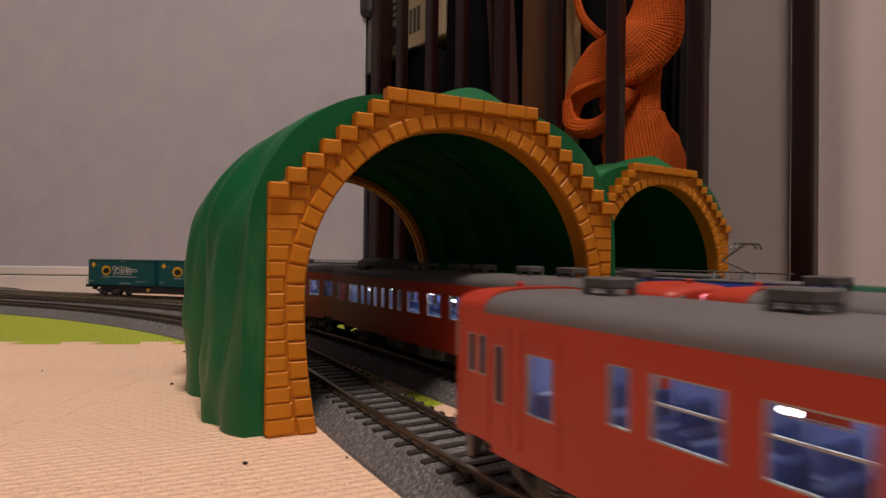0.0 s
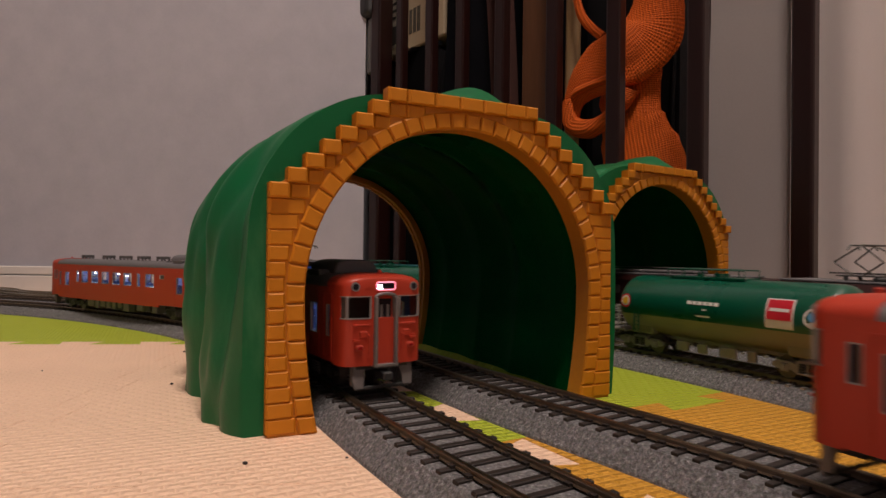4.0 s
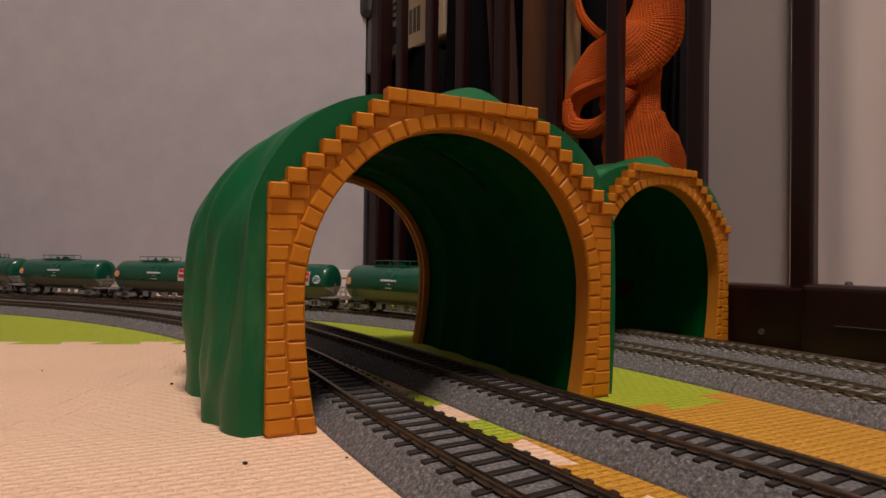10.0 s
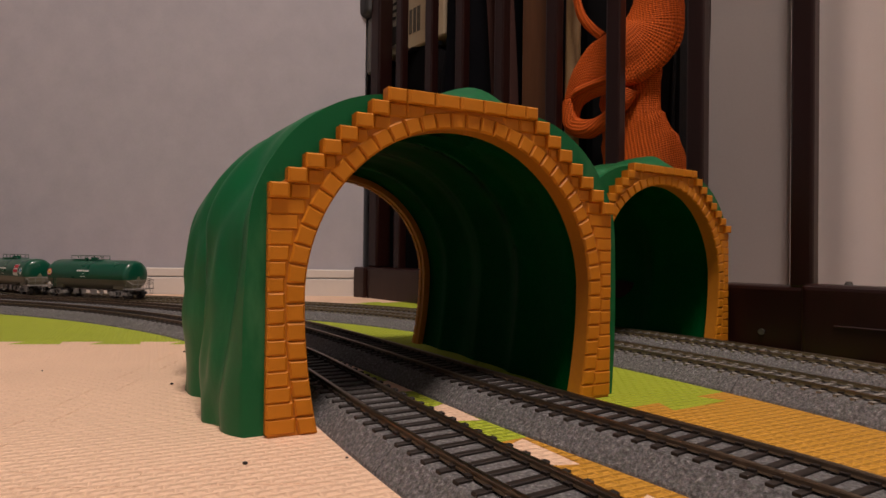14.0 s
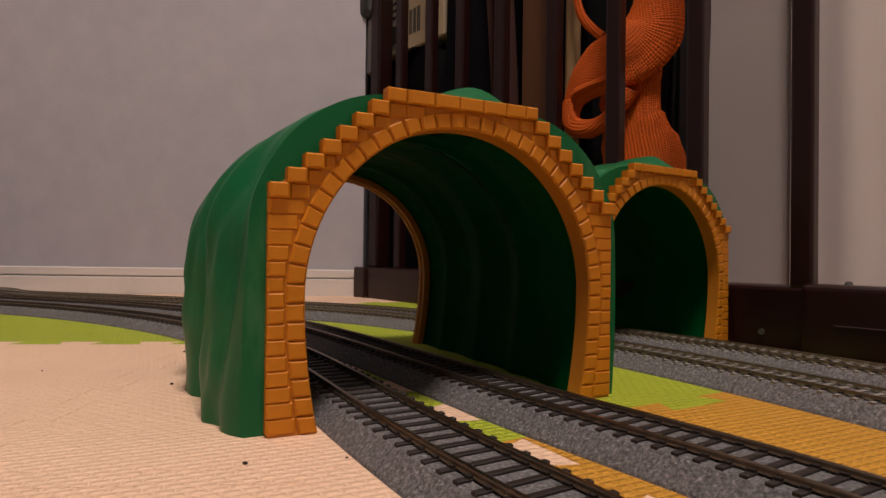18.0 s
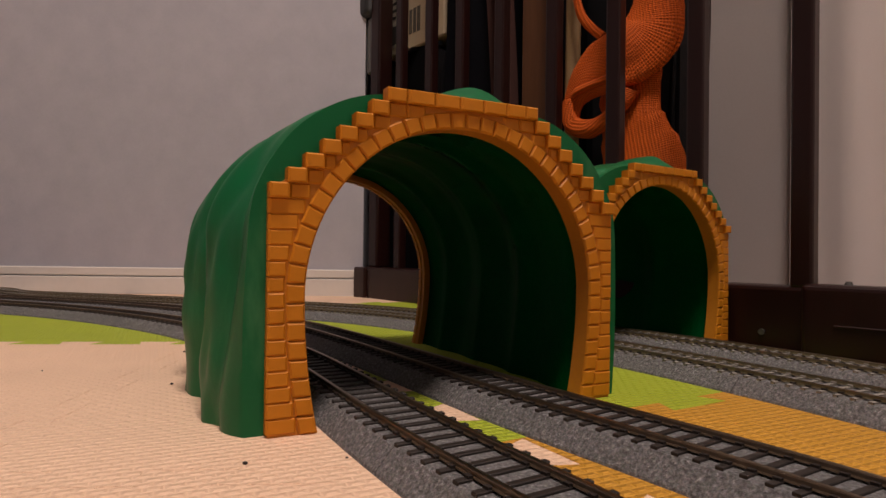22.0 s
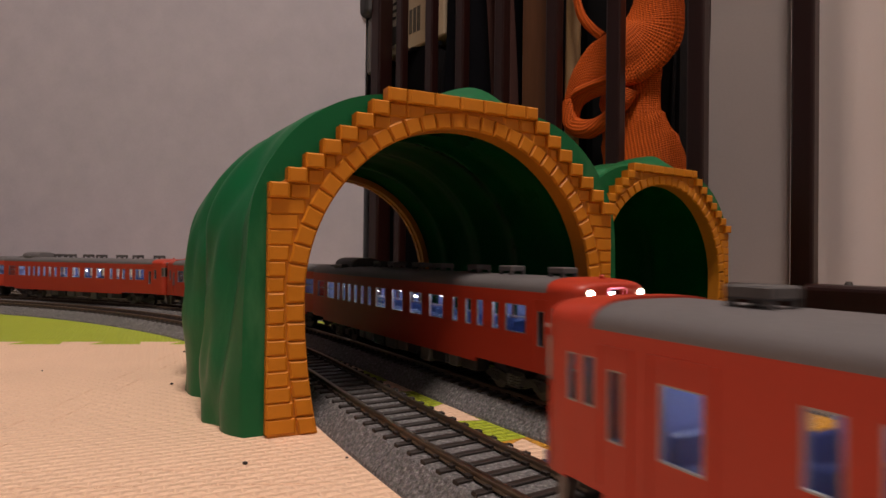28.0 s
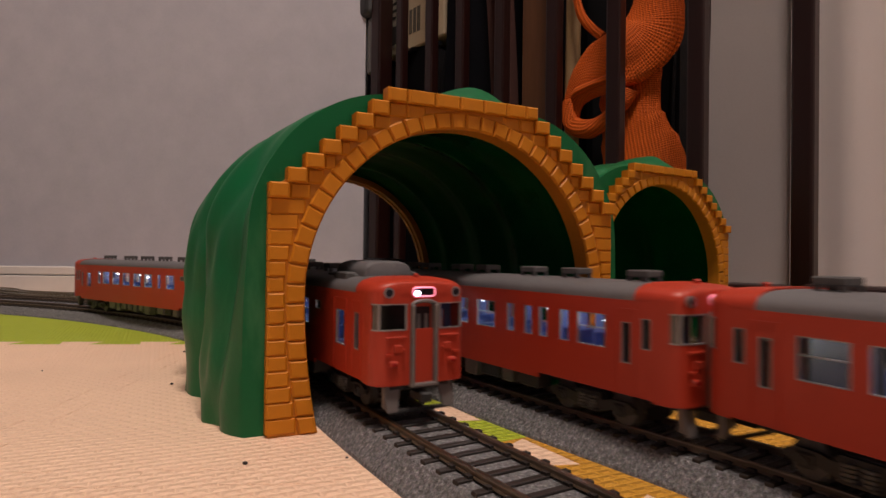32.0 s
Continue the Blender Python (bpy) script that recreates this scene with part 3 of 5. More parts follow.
M_CARDBOARD = surface("printed_carton", (0.46, 0.37, 0.25), 0.7, vary=0.1)
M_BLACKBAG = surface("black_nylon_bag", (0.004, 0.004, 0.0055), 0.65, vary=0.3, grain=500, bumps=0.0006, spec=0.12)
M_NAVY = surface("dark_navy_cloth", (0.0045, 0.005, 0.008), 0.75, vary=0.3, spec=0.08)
M_BROWNCLOTH = surface("dark_brown_cloth", (0.050, 0.023, 0.020), 0.8, vary=0.2, grain=200, spec=0.1)
M_PLANK = wood_mat("brown_wooden_board", (0.085, 0.036, 0.016), (0.14, 0.062, 0.028), 0.5)
M_INK = surface("dark_print", (0.05, 0.045, 0.04), 0.6)
M_PALE = surface("pale_print_panel", (0.60, 0.54, 0.44), 0.6)

tagged(part("wall_return", box_bm(-0.228, -0.128, ROOM[3] + 0.1, 1.75, -0.009, 2.4), M_CURTAIN, None), "plain white wall end beside the cot", "wall", kind="structure")
tagged(part("wall_behind_cot", box_bm(-0.62, 1.75, 0.33, 0.36, 0.0, 2.4), surface("grey_wall_paint", (0.61, 0.56, 0.55), 0.8, vary=0.06, grain=300, broad=4), None), "plain pale grey wall behind the cot", "wall", kind="structure").matrix_world = COT


def curtain():
    """A pale curtain with soft upright folds."""
    ob = thing("curtain", "pale grey plain curtain hanging in soft upright folds", "curtain", COT)
    secs, n = [], 120
    for k in range(n + 1):
        x = 0.495 + 1.105 * k / n
        y = 0.300 + 0.0050 * math.sin(x * 52 + 0.8) + 0.0018 * math.sin(x * 117 + 2.0) + 0.002 * noise.noise(Vector((x * 30, 3.0, 0)))
        secs.append([(x, y, 0.004), (x, y + 0.004 * math.sin(x * 31), 1.1), (x, y, 2.2), (x, y + 0.003, 2.2), (x, y + 0.003 + 0.004 * math.sin(x * 31), 1.1), (x, y + 0.003, 0.004)])
    part("drape", loft(secs), surface("pale_curtain_cloth", (0.84, 0.79, 0.79), 0.85, vary=0.05, grain=900, broad=6, bumps=0.0003), ob, smooth=70)
    part("hem", box_bm(0.495, 1.60, 0.296, 0.300, 2.2, 2.24, 0.001), M_WHITE, ob)
    return ob


curtain()


def carton(x0, x1, y0, y1, z0, z1, label):
    ob = thing("carton", label, "box", COT)
    part("carton_body", box_bm(x0, x1, y0, y1, z0, z1, 0.002), M_CARDBOARD, ob)
    w, h = x1 - x0, z1 - z0
    part("label_panel", box_bm(x0 + w * 0.02, x0 + w * 0.30, y0 - 0.0008, y0, z0 + h * 0.06, z0 + h * 0.50), M_PALE, ob)
    oval = bmesh.new()
    bmesh.ops.create_circle(oval, cap_ends=True, segments=24, radius=1.0, matrix=Matrix.Translation((x0 + w * 0.14, y0 - 0.0012, z0 + h * 0.14)) @ Matrix.Rotation(math.pi / 2, 4, "X") @ Matrix.Diagonal((w * 0.13, h * 0.07, 1, 1)))
    part("oval_mark", oval, M_INK, ob)
    for i in range(7):
        part("print_bar", box_bm(x0 + w * (0.40 + 0.034 * i), x0 + w * (0.412 + 0.034 * i + 0.010 * (i % 2)), y0 - 0.0008, y0, z0 + h * 0.10, z0 + h * 0.27), M_INK, ob)
    for i in range(3):
        part("print_bar", box_bm(x0 + w * 0.05, x0 + w * (0.27 - 0.04 * i), y0 - 0.0012, y0 - 0.0008, z0 + h * (0.36 - 0.05 * i), z0 + h * (0.38 - 0.05 * i)), M_INK, ob)
    return ob


def soft_block(name, x0, x1, y0, y1, z0, z1, material, label, category, puff=0.012, seed=1):
    """A sagging cloth bag: a rounded block with folds."""
    bm = bmesh.new()
    bmesh.ops.create_cube(bm, size=1.0)
    bmesh.ops.subdivide_edges(bm, edges=bm.edges[:], cuts=11, use_grid_fill=True)
    for v in bm.verts:
        c = v.co
        r = 1 - 0.10 * ((abs(c.x) * 2) ** 4 * (abs(c.z) * 2) ** 4)
        f = noise.noise(Vector((c.x * 3 + seed, c.y * 3, c.z * 2.2 + seed))) + 0.5 * noise.noise(Vector((c.x * 8, c.y * 8 + seed, c.z * 3)))
        q = Vector(((x0 + x1) / 2 + c.x * r * (x1 - x0), (y0 + y1) / 2 + c.y * r * (y1 - y0), (z0 + z1) / 2 + c.z * r * (z1 - z0)))
        q.y -= puff * f * (1 if c.y < 0 else -1)
        q.x += puff * 0.4 * f
        v.co = Vector((q.x, q.y, max(q.z, z0)))
    ob = thing(name, label, category, COT)
    part("bag_body", bm, material, ob, smooth=True)
    part("top_hem", rod_bm([(x0 + (x1 - x0) * (0.06 + 0.88 * k / 8), y0 + 0.006 * math.sin(k * 1.7 + seed), z1 - 0.004 - 0.004 * math.sin(k * 0.9)) for k in range(9)], 0.0035, 8), material, ob, smooth=True)
    part("side_seam", rod_bm([(x1 - 0.006, y0 + 0.004 * math.sin(k * 1.3), z0 + 0.02 + (z1 - z0 - 0.04) * k / 10) for k in range(11)], 0.0022, 8), material, ob, smooth=True)
    return ob


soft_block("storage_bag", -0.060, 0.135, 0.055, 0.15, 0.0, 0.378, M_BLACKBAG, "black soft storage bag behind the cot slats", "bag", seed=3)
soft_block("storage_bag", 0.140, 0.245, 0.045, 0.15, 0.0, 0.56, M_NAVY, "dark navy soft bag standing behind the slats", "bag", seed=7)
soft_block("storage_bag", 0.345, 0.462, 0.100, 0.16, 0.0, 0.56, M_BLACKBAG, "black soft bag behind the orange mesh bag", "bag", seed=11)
carton(-0.012, 0.134, 0.048, 0.150, 0.380, 0.60, "printed buff cardboard carton behind the slats")
# Added dark sheet; it hides the pale wall behind the slat gaps.
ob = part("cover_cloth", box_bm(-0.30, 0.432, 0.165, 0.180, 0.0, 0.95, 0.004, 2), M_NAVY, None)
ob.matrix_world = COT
tagged(ob, "large near-black sheet added to hide the pale wall behind the slats", "cloth screen")
for x0, x1, y, mat, nm, lb in ((0.236, 0.276, 0.036, M_BROWNCLOTH, "folded_cloth", "dark brown folded cloth hanging behind the slats"),):
    secs = []
    for i in range(25):
        z = 0.01 + 0.75 * i / 24
        secs.append([(x0 + (x1 - x0) * k / 10 + 0.010 * math.sin(z * 9), y + 0.006 * math.sin(k * 1.9 + z * 3) + dy, z) for k, dy in [(k, 0) for k in range(11)] + [(k, 0.004) for k in range(10, -1, -1)]])
    ob = part(nm, loft(secs), mat, None, smooth=True)
    ob.matrix_world = COT
    tagged(ob, lb, "cloth")
ob = part("wooden_board", box_bm(0.291, 0.333, 0.040, 0.056, 0.0, 0.9, 0.003), M_PLANK, None)
ob.matrix_world = COT
tagged(ob, "brown wooden board leaning upright behind the slats", "board")


def mesh_fabric():
    m, t, b = nodes_of("orange_mesh_fabric")
    vec = coords(t, 1.0, "UV")
    v = t.nodes.new("ShaderNodeTexVoronoi")
    v.inputs["Scale"].default_value, v.inputs["Randomness"].default_value = 1.0, 0.12
    link(t, vec, v.inputs["Vector"])
    hole = ramp(t, v.outputs["Distance"], [(0.20, (0.26, 0.034, 0.003)), (0.40, (0.72, 0.125, 0.010))])
    n = noise_tex(t, coords(t, 1.0), 30, 4)
    link(t, mixed(t, 0.3, hole, ramp(t, n, [(0.3, (0.48, 0.074, 0.007)), (0.7, (0.72, 0.130, 0.011))])), b.inputs["Base Color"])
    b.inputs["Roughness"].default_value = 0.7
    b.inputs["Specular IOR Level"].default_value = 0.2
    bump(t, b, v.outputs["Distance"], 0.9, 0.0016)
    return m


M_MESH = mesh_fabric()


def cloth_tube(path, widths, deep, n=28, steps=44, seed=0, cell=0.0020, crumple=0.22):
    """A flattened, wrinkled tube of fabric along a path, with its own cloth coordinates."""
    pts = [Vector(p) for p in path]
    secs, m, uvs, run, last = [], len(pts) - 1, [], 0.0, None
    for i in range(steps + 1):
        f = i / steps * m
        k = min(int(f), m - 1)
        t = f - k
        p0, p1, p2, p3 = pts[max(k - 1, 0)], pts[k], pts[k + 1], pts[min(k + 2, m)]
        q = 0.5 * (2 * p1 + (p2 - p0) * t + (2 * p0 - 5 * p1 + 4 * p2 - p3) * t * t + (3 * p1 - p0 - 3 * p2 + p3) * t ** 3)
        d = (0.5 * ((p2 - p0) + 2 * (2 * p0 - 5 * p1 + 4 * p2 - p3) * t + 3 * (3 * p1 - p0 - 3 * p2 + p3) * t * t)).normalized()
        w = widths[k] * (1 - t) + widths[k + 1] * t
        a = d.cross(Vector((0, 1, 0))).normalized()
        b = Vector((0, 1, 0))
        run += (q - last).length if last else 0
        last = q
        ring, uvr = [], []
        for j in range(n):
            g = 2 * math.pi * j / n
            wr = 1 + crumple * noise.noise(Vector((math.cos(g) * 1.6 + seed, math.sin(g) * 1.6, run * 22))) + 0.07 * noise.noise(Vector((math.cos(g) * 5, math.sin(g) * 5 + seed, run * 60)))
            ring.append(q + a * (math.cos(g) * w * wr) + b * (math.sin(g) * w * deep * wr))
            uvr.append((2 * w * g / math.pi / cell * 0.8, run / cell))
        secs.append(ring)
        uvs.append(uvr)
    bm = bmesh.new()
    lay = bm.loops.layers.uv.new("cloth")
    rows = [[bm.verts.new(v) for v in sec] for sec in secs]
    for i in range(steps):
        for j in range(n):
            j2 = (j + 1) % n
            fc = bm.faces.new((rows[i][j], rows[i][j2], rows[i + 1][j2], rows[i + 1][j]))
            base = uvs[i][j][0]
            nxt = uvs[i][j2][0] if j2 else uvs[i][n - 1][0] + uvs[i][1][0]
            for lp, uv in zip(fc.loops, ((base, uvs[i][j][1]), (nxt, uvs[i][j][1]), (nxt, uvs[i + 1][j][1]), (base, uvs[i + 1][j][1]))):
                lp[lay].uv = uv
    bm.faces.new(rows[0][::-1])
    bm.faces.new(rows[-1])
    bmesh.ops.recalc_face_normals(bm, faces=bm.faces)
    return bm


bag = thing("mesh_bag", "limp orange mesh bag hanging behind the dark slats", "bag", COT)
part("upper_fold", cloth_tube([(0.470, 0.056, 0.400), (0.463, 0.054, 0.322), (0.456, 0.052, 0.294), (0.435, 0.050, 0.278), (0.402, 0.048, 0.268), (0.381, 0.046, 0.256), (0.367, 0.046, 0.238), (0.362, 0.046, 0.214)], [0.026, 0.028, 0.036, 0.036, 0.031, 0.024, 0.014, 0.010], 0.22, n=48, steps=90, seed=1), M_MESH, bag, smooth=True)
part("rim_fold", cloth_tube([(0.363, 0.045, 0.240), (0.3625, 0.044, 0.224), (0.369, 0.043, 0.211), (0.388, 0.043, 0.204), (0.408, 0.044, 0.209), (0.424, 0.046, 0.222), (0.434, 0.050, 0.240)], [0.0085, 0.0095, 0.0105, 0.0100, 0.0085, 0.0100, 0.0130], 0.8, steps=60, seed=5), M_MESH, bag, smooth=True)
part("upper_lip", cloth_tube([(0.369, 0.042, 0.243), (0.377, 0.041, 0.2475), (0.393, 0.041, 0.2500), (0.412, 0.043, 0.2530), (0.430, 0.046, 0.256)], [0.0045, 0.0050, 0.0048, 0.0050, 0.0055], 0.9, steps=36, seed=12), M_MESH, bag, smooth=True)
part("inner_fold", cloth_tube([(0.414, 0.078, 0.262), (0.398, 0.072, 0.246), (0.393, 0.068, 0.232), (0.404, 0.066, 0.222)], [0.012, 0.010, 0.007, 0.004], 0.6, steps=20, seed=8), M_MESH, bag, smooth=True)
part("tail", cloth_tube([(0.440, 0.062, 0.266), (0.436, 0.061, 0.238), (0.432, 0.060, 0.212), (0.436, 0.060, 0.186), (0.442, 0.059, 0.160), (0.450, 0.058, 0.110), (0.455, 0.058, 0.060), (0.460, 0.058, 0.012)], [0.023, 0.028, 0.034, 0.041, 0.048, 0.054, 0.052, 0.040], 0.24, steps=60, seed=9, crumple=0.07), M_MESH, bag, smooth=True)
part("strap", cloth_tube([(0.366, 0.043, 0.46), (0.369, 0.044, 0.375), (0.371, 0.044, 0.350), (0.378, 0.045, 0.329), (0.391, 0.047, 0.312), (0.402, 0.049, 0.302)], [0.0046, 0.0046, 0.0046, 0.0048, 0.0052, 0.0056], 0.5, n=14, steps=30, seed=4), M_MESH, bag, smooth=True)
ob = part("rolled_sheet", cyl_bm((0.346, 0.066, 0.0), (0.357, 0.060, 0.62), 0.0085, 20), surface("khaki_card", (0.30, 0.19, 0.09), 0.6, vary=0.12), None, smooth=True)
ob.matrix_world = COT
tagged(ob, "thin khaki rolled sheet standing behind the slats", "rolled sheet")

# ---- rolling stock: x runs along the car, z = 0 is the rail head ----
HALF = 0.0178
SIDE_LO, SIDE_HI = 0.0118, 0.0418
WIN_LO, WIN_HI = 0.0258, 0.0366
M_FROST = surface("frosted_small_window", (0.13, 0.135, 0.14), 0.25, vary=0.1)
M_CORNER = surface("grey_corner_glass", (0.10, 0.095, 0.09), 0.12, metal=0.3, vary=0.15)
M_GANGWAY = surface("mid_grey_gangway_plastic", (0.135, 0.122, 0.118), 0.42, vary=0.12, grain=900)
M_LENS = surface("red_lamp_lens", (0.30, 0.01, 0.01), 0.15, vary=0.05)
M_TEAL = surface("teal_container_paint", (0.003, 0.085, 0.095), 0.38, vary=0.06, grain=900, broad=30, bumps=0.00005)
M_TANKGREEN = surface("green_tank_paint", (0.002, 0.078, 0.044), 0.30, vary=0.07, grain=900, broad=30, bumps=0.00004, coat=0.3)
M_TANKGREY = surface("pale_khaki_tank_paint", (0.20, 0.185, 0.125), 0.42, vary=0.1, grain=900, broad=30)
M_FRAMEGREY = surface("grey_wagon_frame", (0.25, 0.24, 0.225), 0.45, vary=0.12, grain=900)
M_LOCOBLUE = surface("blue_loco_paint", (0.012, 0.035, 0.22), 0.35, vary=0.08)
M_LOCORED = surface("dark_maroon_loco_paint", (0.030, 0.006, 0.005), 0.4, vary=0.1)
M_PRINTW = surface("white_print", (0.75, 0.75, 0.73), 0.5, vary=0.04)
M_PRINTP = surface("dull_pale_print", (0.36, 0.42, 0.42), 0.5, vary=0.1, grain=2500)
M_PRINTY = surface("yellow_print", (0.75, 0.42, 0.02), 0.5, vary=0.04)
M_PRINTR = surface("red_print", (0.55, 0.012, 0.03), 0.5, vary=0.04)
M_PRINTB = surface("light_blue_print", (0.12, 0.35, 0.62), 0.5, vary=0.04)
M_PRINTK = surface("black_print", (0.01, 0.01, 0.01), 0.5, vary=0.04)


def side_frame(x, base, y0, y1):
    """A cast side frame: axle arms at the ends, a dropped middle under the springs."""
    e = base / 2
    top = [(-e - 0.0062, 0.0068), (-e - 0.0030, 0.0082), (-e + 0.0035, 0.0080), (-0.0062, 0.0070), (-0.0050, 0.0092), (0.0050, 0.0092), (0.0062, 0.0070), (e - 0.0035, 0.0080), (e + 0.0030, 0.0082), (e + 0.0062, 0.0068)]
    low = [(-e - 0.0062, 0.0052), (-e - 0.0030, 0.0042), (-e + 0.0035, 0.0046), (-0.0062, 0.0036), (-0.0050, 0.0030), (0.0050, 0.0030), (0.0062, 0.0036), (e - 0.0035, 0.0046), (e + 0.0030, 0.0042), (e + 0.0062, 0.0052)]
    return loft([[(x + a, y0, z), (x + a, y1, z), (x + b, y1, w), (x + b, y0, w)] for (a, z), (b, w) in zip(top, low)])


def bogie(parent, x, frame_mat, wheel_r=0.0054, base=0.0265, name="bogie"):
    b = part(name, box_bm(x - 0.005, x + 0.005, -0.0112, 0.0112, 0.0050, 0.0105, 0.001), frame_mat, parent)
    for sy in (-1, 1):
        y0, y1 = sorted((sy * 0.0110, sy * 0.0124))
        part("side_frame", side_frame(x, base, y0, y1), frame_mat, b)
        for dx in (-0.0023, 0.0023):
            bm = bmesh.new()
            for k in range(4):
                cyl(bm, (x + dx, sy * 0.0128, 0.0040 + k * 0.0011), (x + dx, sy * 0.0128, 0.0047 + k * 0.0011), 0.0015, 8)
            part("spring", bm, M_UNDER if frame_mat is not M_UNDER else M_UNDERGREY, b)
        part("spring_plank", box_bm(x - 0.0045, x + 0.0045, min(sy * 0.0120, sy * 0.0140), max(sy * 0.0120, sy * 0.0140), 0.0031, 0.0040, 0.0002), frame_mat, b)
    for dx in (-base / 2, base / 2):
        for sy in (-1, 1):
            bm = cyl_bm((x + dx, sy * 0.0072, wheel_r), (x + dx, sy * 0.0098, wheel_r), wheel_r, 20)
            cyl(bm, (x + dx, sy * 0.0065, wheel_r), (x + dx, sy * 0.0072, wheel_r), wheel_r + 0.0005, 20)
            part("wheel", bm, M_STEEL, b, smooth=False)
            bm = box_bm(x + dx - 0.0021, x + dx + 0.0021, min(sy * 0.0116, sy * 0.0132), max(sy * 0.0116, sy * 0.0132), 0.0034, 0.0074, 0.0005)
            cyl(bm, (x + dx, sy * 0.0130, wheel_r), (x + dx, sy * 0.0138, wheel_r), 0.0013, 10)
            part("axle_box", bm, frame_mat, b)
            part("brake_shoe", box_bm(x + dx * 0.62 - 0.0006, x + dx * 0.62 + 0.0006, sy * 0.0085 - 0.0010, sy * 0.0085 + 0.0010, 0.0030, 0.0076, 0.0002), frame_mat, b)
        part("axle", cyl_bm((x + dx, -0.0098, wheel_r), (x + dx, 0.0098, wheel_r), 0.0012, 8), M_STEEL, b)
    return b


def roof_profile(half, lo, crown):
    pts = []
    for k in range(25):
        a = math.pi * k / 24
        c, s = math.cos(a), math.sin(a)
        pts.append((math.copysign(abs(c) ** 0.55, c) * half, lo + (crown - lo) * s ** 0.75))
    return pts


# windows of a railcar: place from the first end, width, lower and upper edge
CAR_L = 0.256
CAB_A = [(0.0155, 0.0040, 0.0221, 0.0350)]
CAB_B = [(0.0120, 0.0034, 0.0272, 0.0366), (0.0195, 0.0036, 0.0221, 0.0350)]
CAB_C = [(0.0113, 0.0030, 0.0272, 0.0366), (0.0160, 0.0030, 0.0272, 0.0366), (0.0228, 0.0036, 0.0221, 0.0350)]


def mirrored(ws):
    return [(CAR_L - x, w, lo, hi) for x, w, lo, hi in ws]


WINDOWS_A = CAB_C + mirrored(CAB_A) + [(0.0370, 0.0085, 0.0221, 0.0348), (0.2250, 0.0085, 0.0221, 0.0348), (0.2005, 0.0066, 0.0329, 0.0364)] + [(x, 0.0050, WIN_LO, WIN_HI) for x in (0.0585, 0.1655)] + [
    (x, 0.0132, WIN_LO, WIN_HI) for x in (0.0720, 0.0910, 0.1100, 0.1290, 0.1480, 0.1825)]
WINDOWS_B = mirrored(CAB_B) + [(x, 0.0125, WIN_LO, WIN_HI) for x in (0.0150, 0.0330, 0.1060, 0.1255, 0.1450, 0.1640, 0.2220)] + [(x, 0.0045, WIN_LO, WIN_HI) for x in (0.0460, 0.0545, 0.0630, 0.0725, 0.0820, 0.0915, 0.1802, 0.1905, 0.1988, 0.2095)]

# plan of the rounded nose: distance behind the front, share of the half width, drop of the roof
NOSE = [(-0.0095, 1.0, 0.0), (-0.0062, 0.995, 0.0002), (-0.0042, 0.975, 0.0004), (-0.0026, 0.94, 0.0007), (-0.0014, 0.88, 0.0010), (-0.0007, 0.80, 0.0013), (-0.0002, 0.66, 0.0017), (0.0, 0.50, 0.0022)]


def nose_band(h, z0, z1, path, thick=0.0011, grow=0.0):
    """An upright strip that follows the nose's plan."""
    pts = [Vector((h + dx, HALF * g)) for dx, g in path]
    secs = []
    for i, q in enumerate(pts):
        d = (pts[min(i + 1, len(pts) - 1)] - pts[max(i - 1, 0)]).normalized()
        n = Vector((d.y, -d.x))
        if n.dot(q - Vector((h - 0.03, 0))) < 0:
            n = -n
        o, k = q + n * grow, q - n * (thick - grow)
        secs.append([(o.x, o.y, z0), (o.x, o.y, z1), (k.x, k.y, z1), (k.x, k.y, z0)])
    return loft(secs)


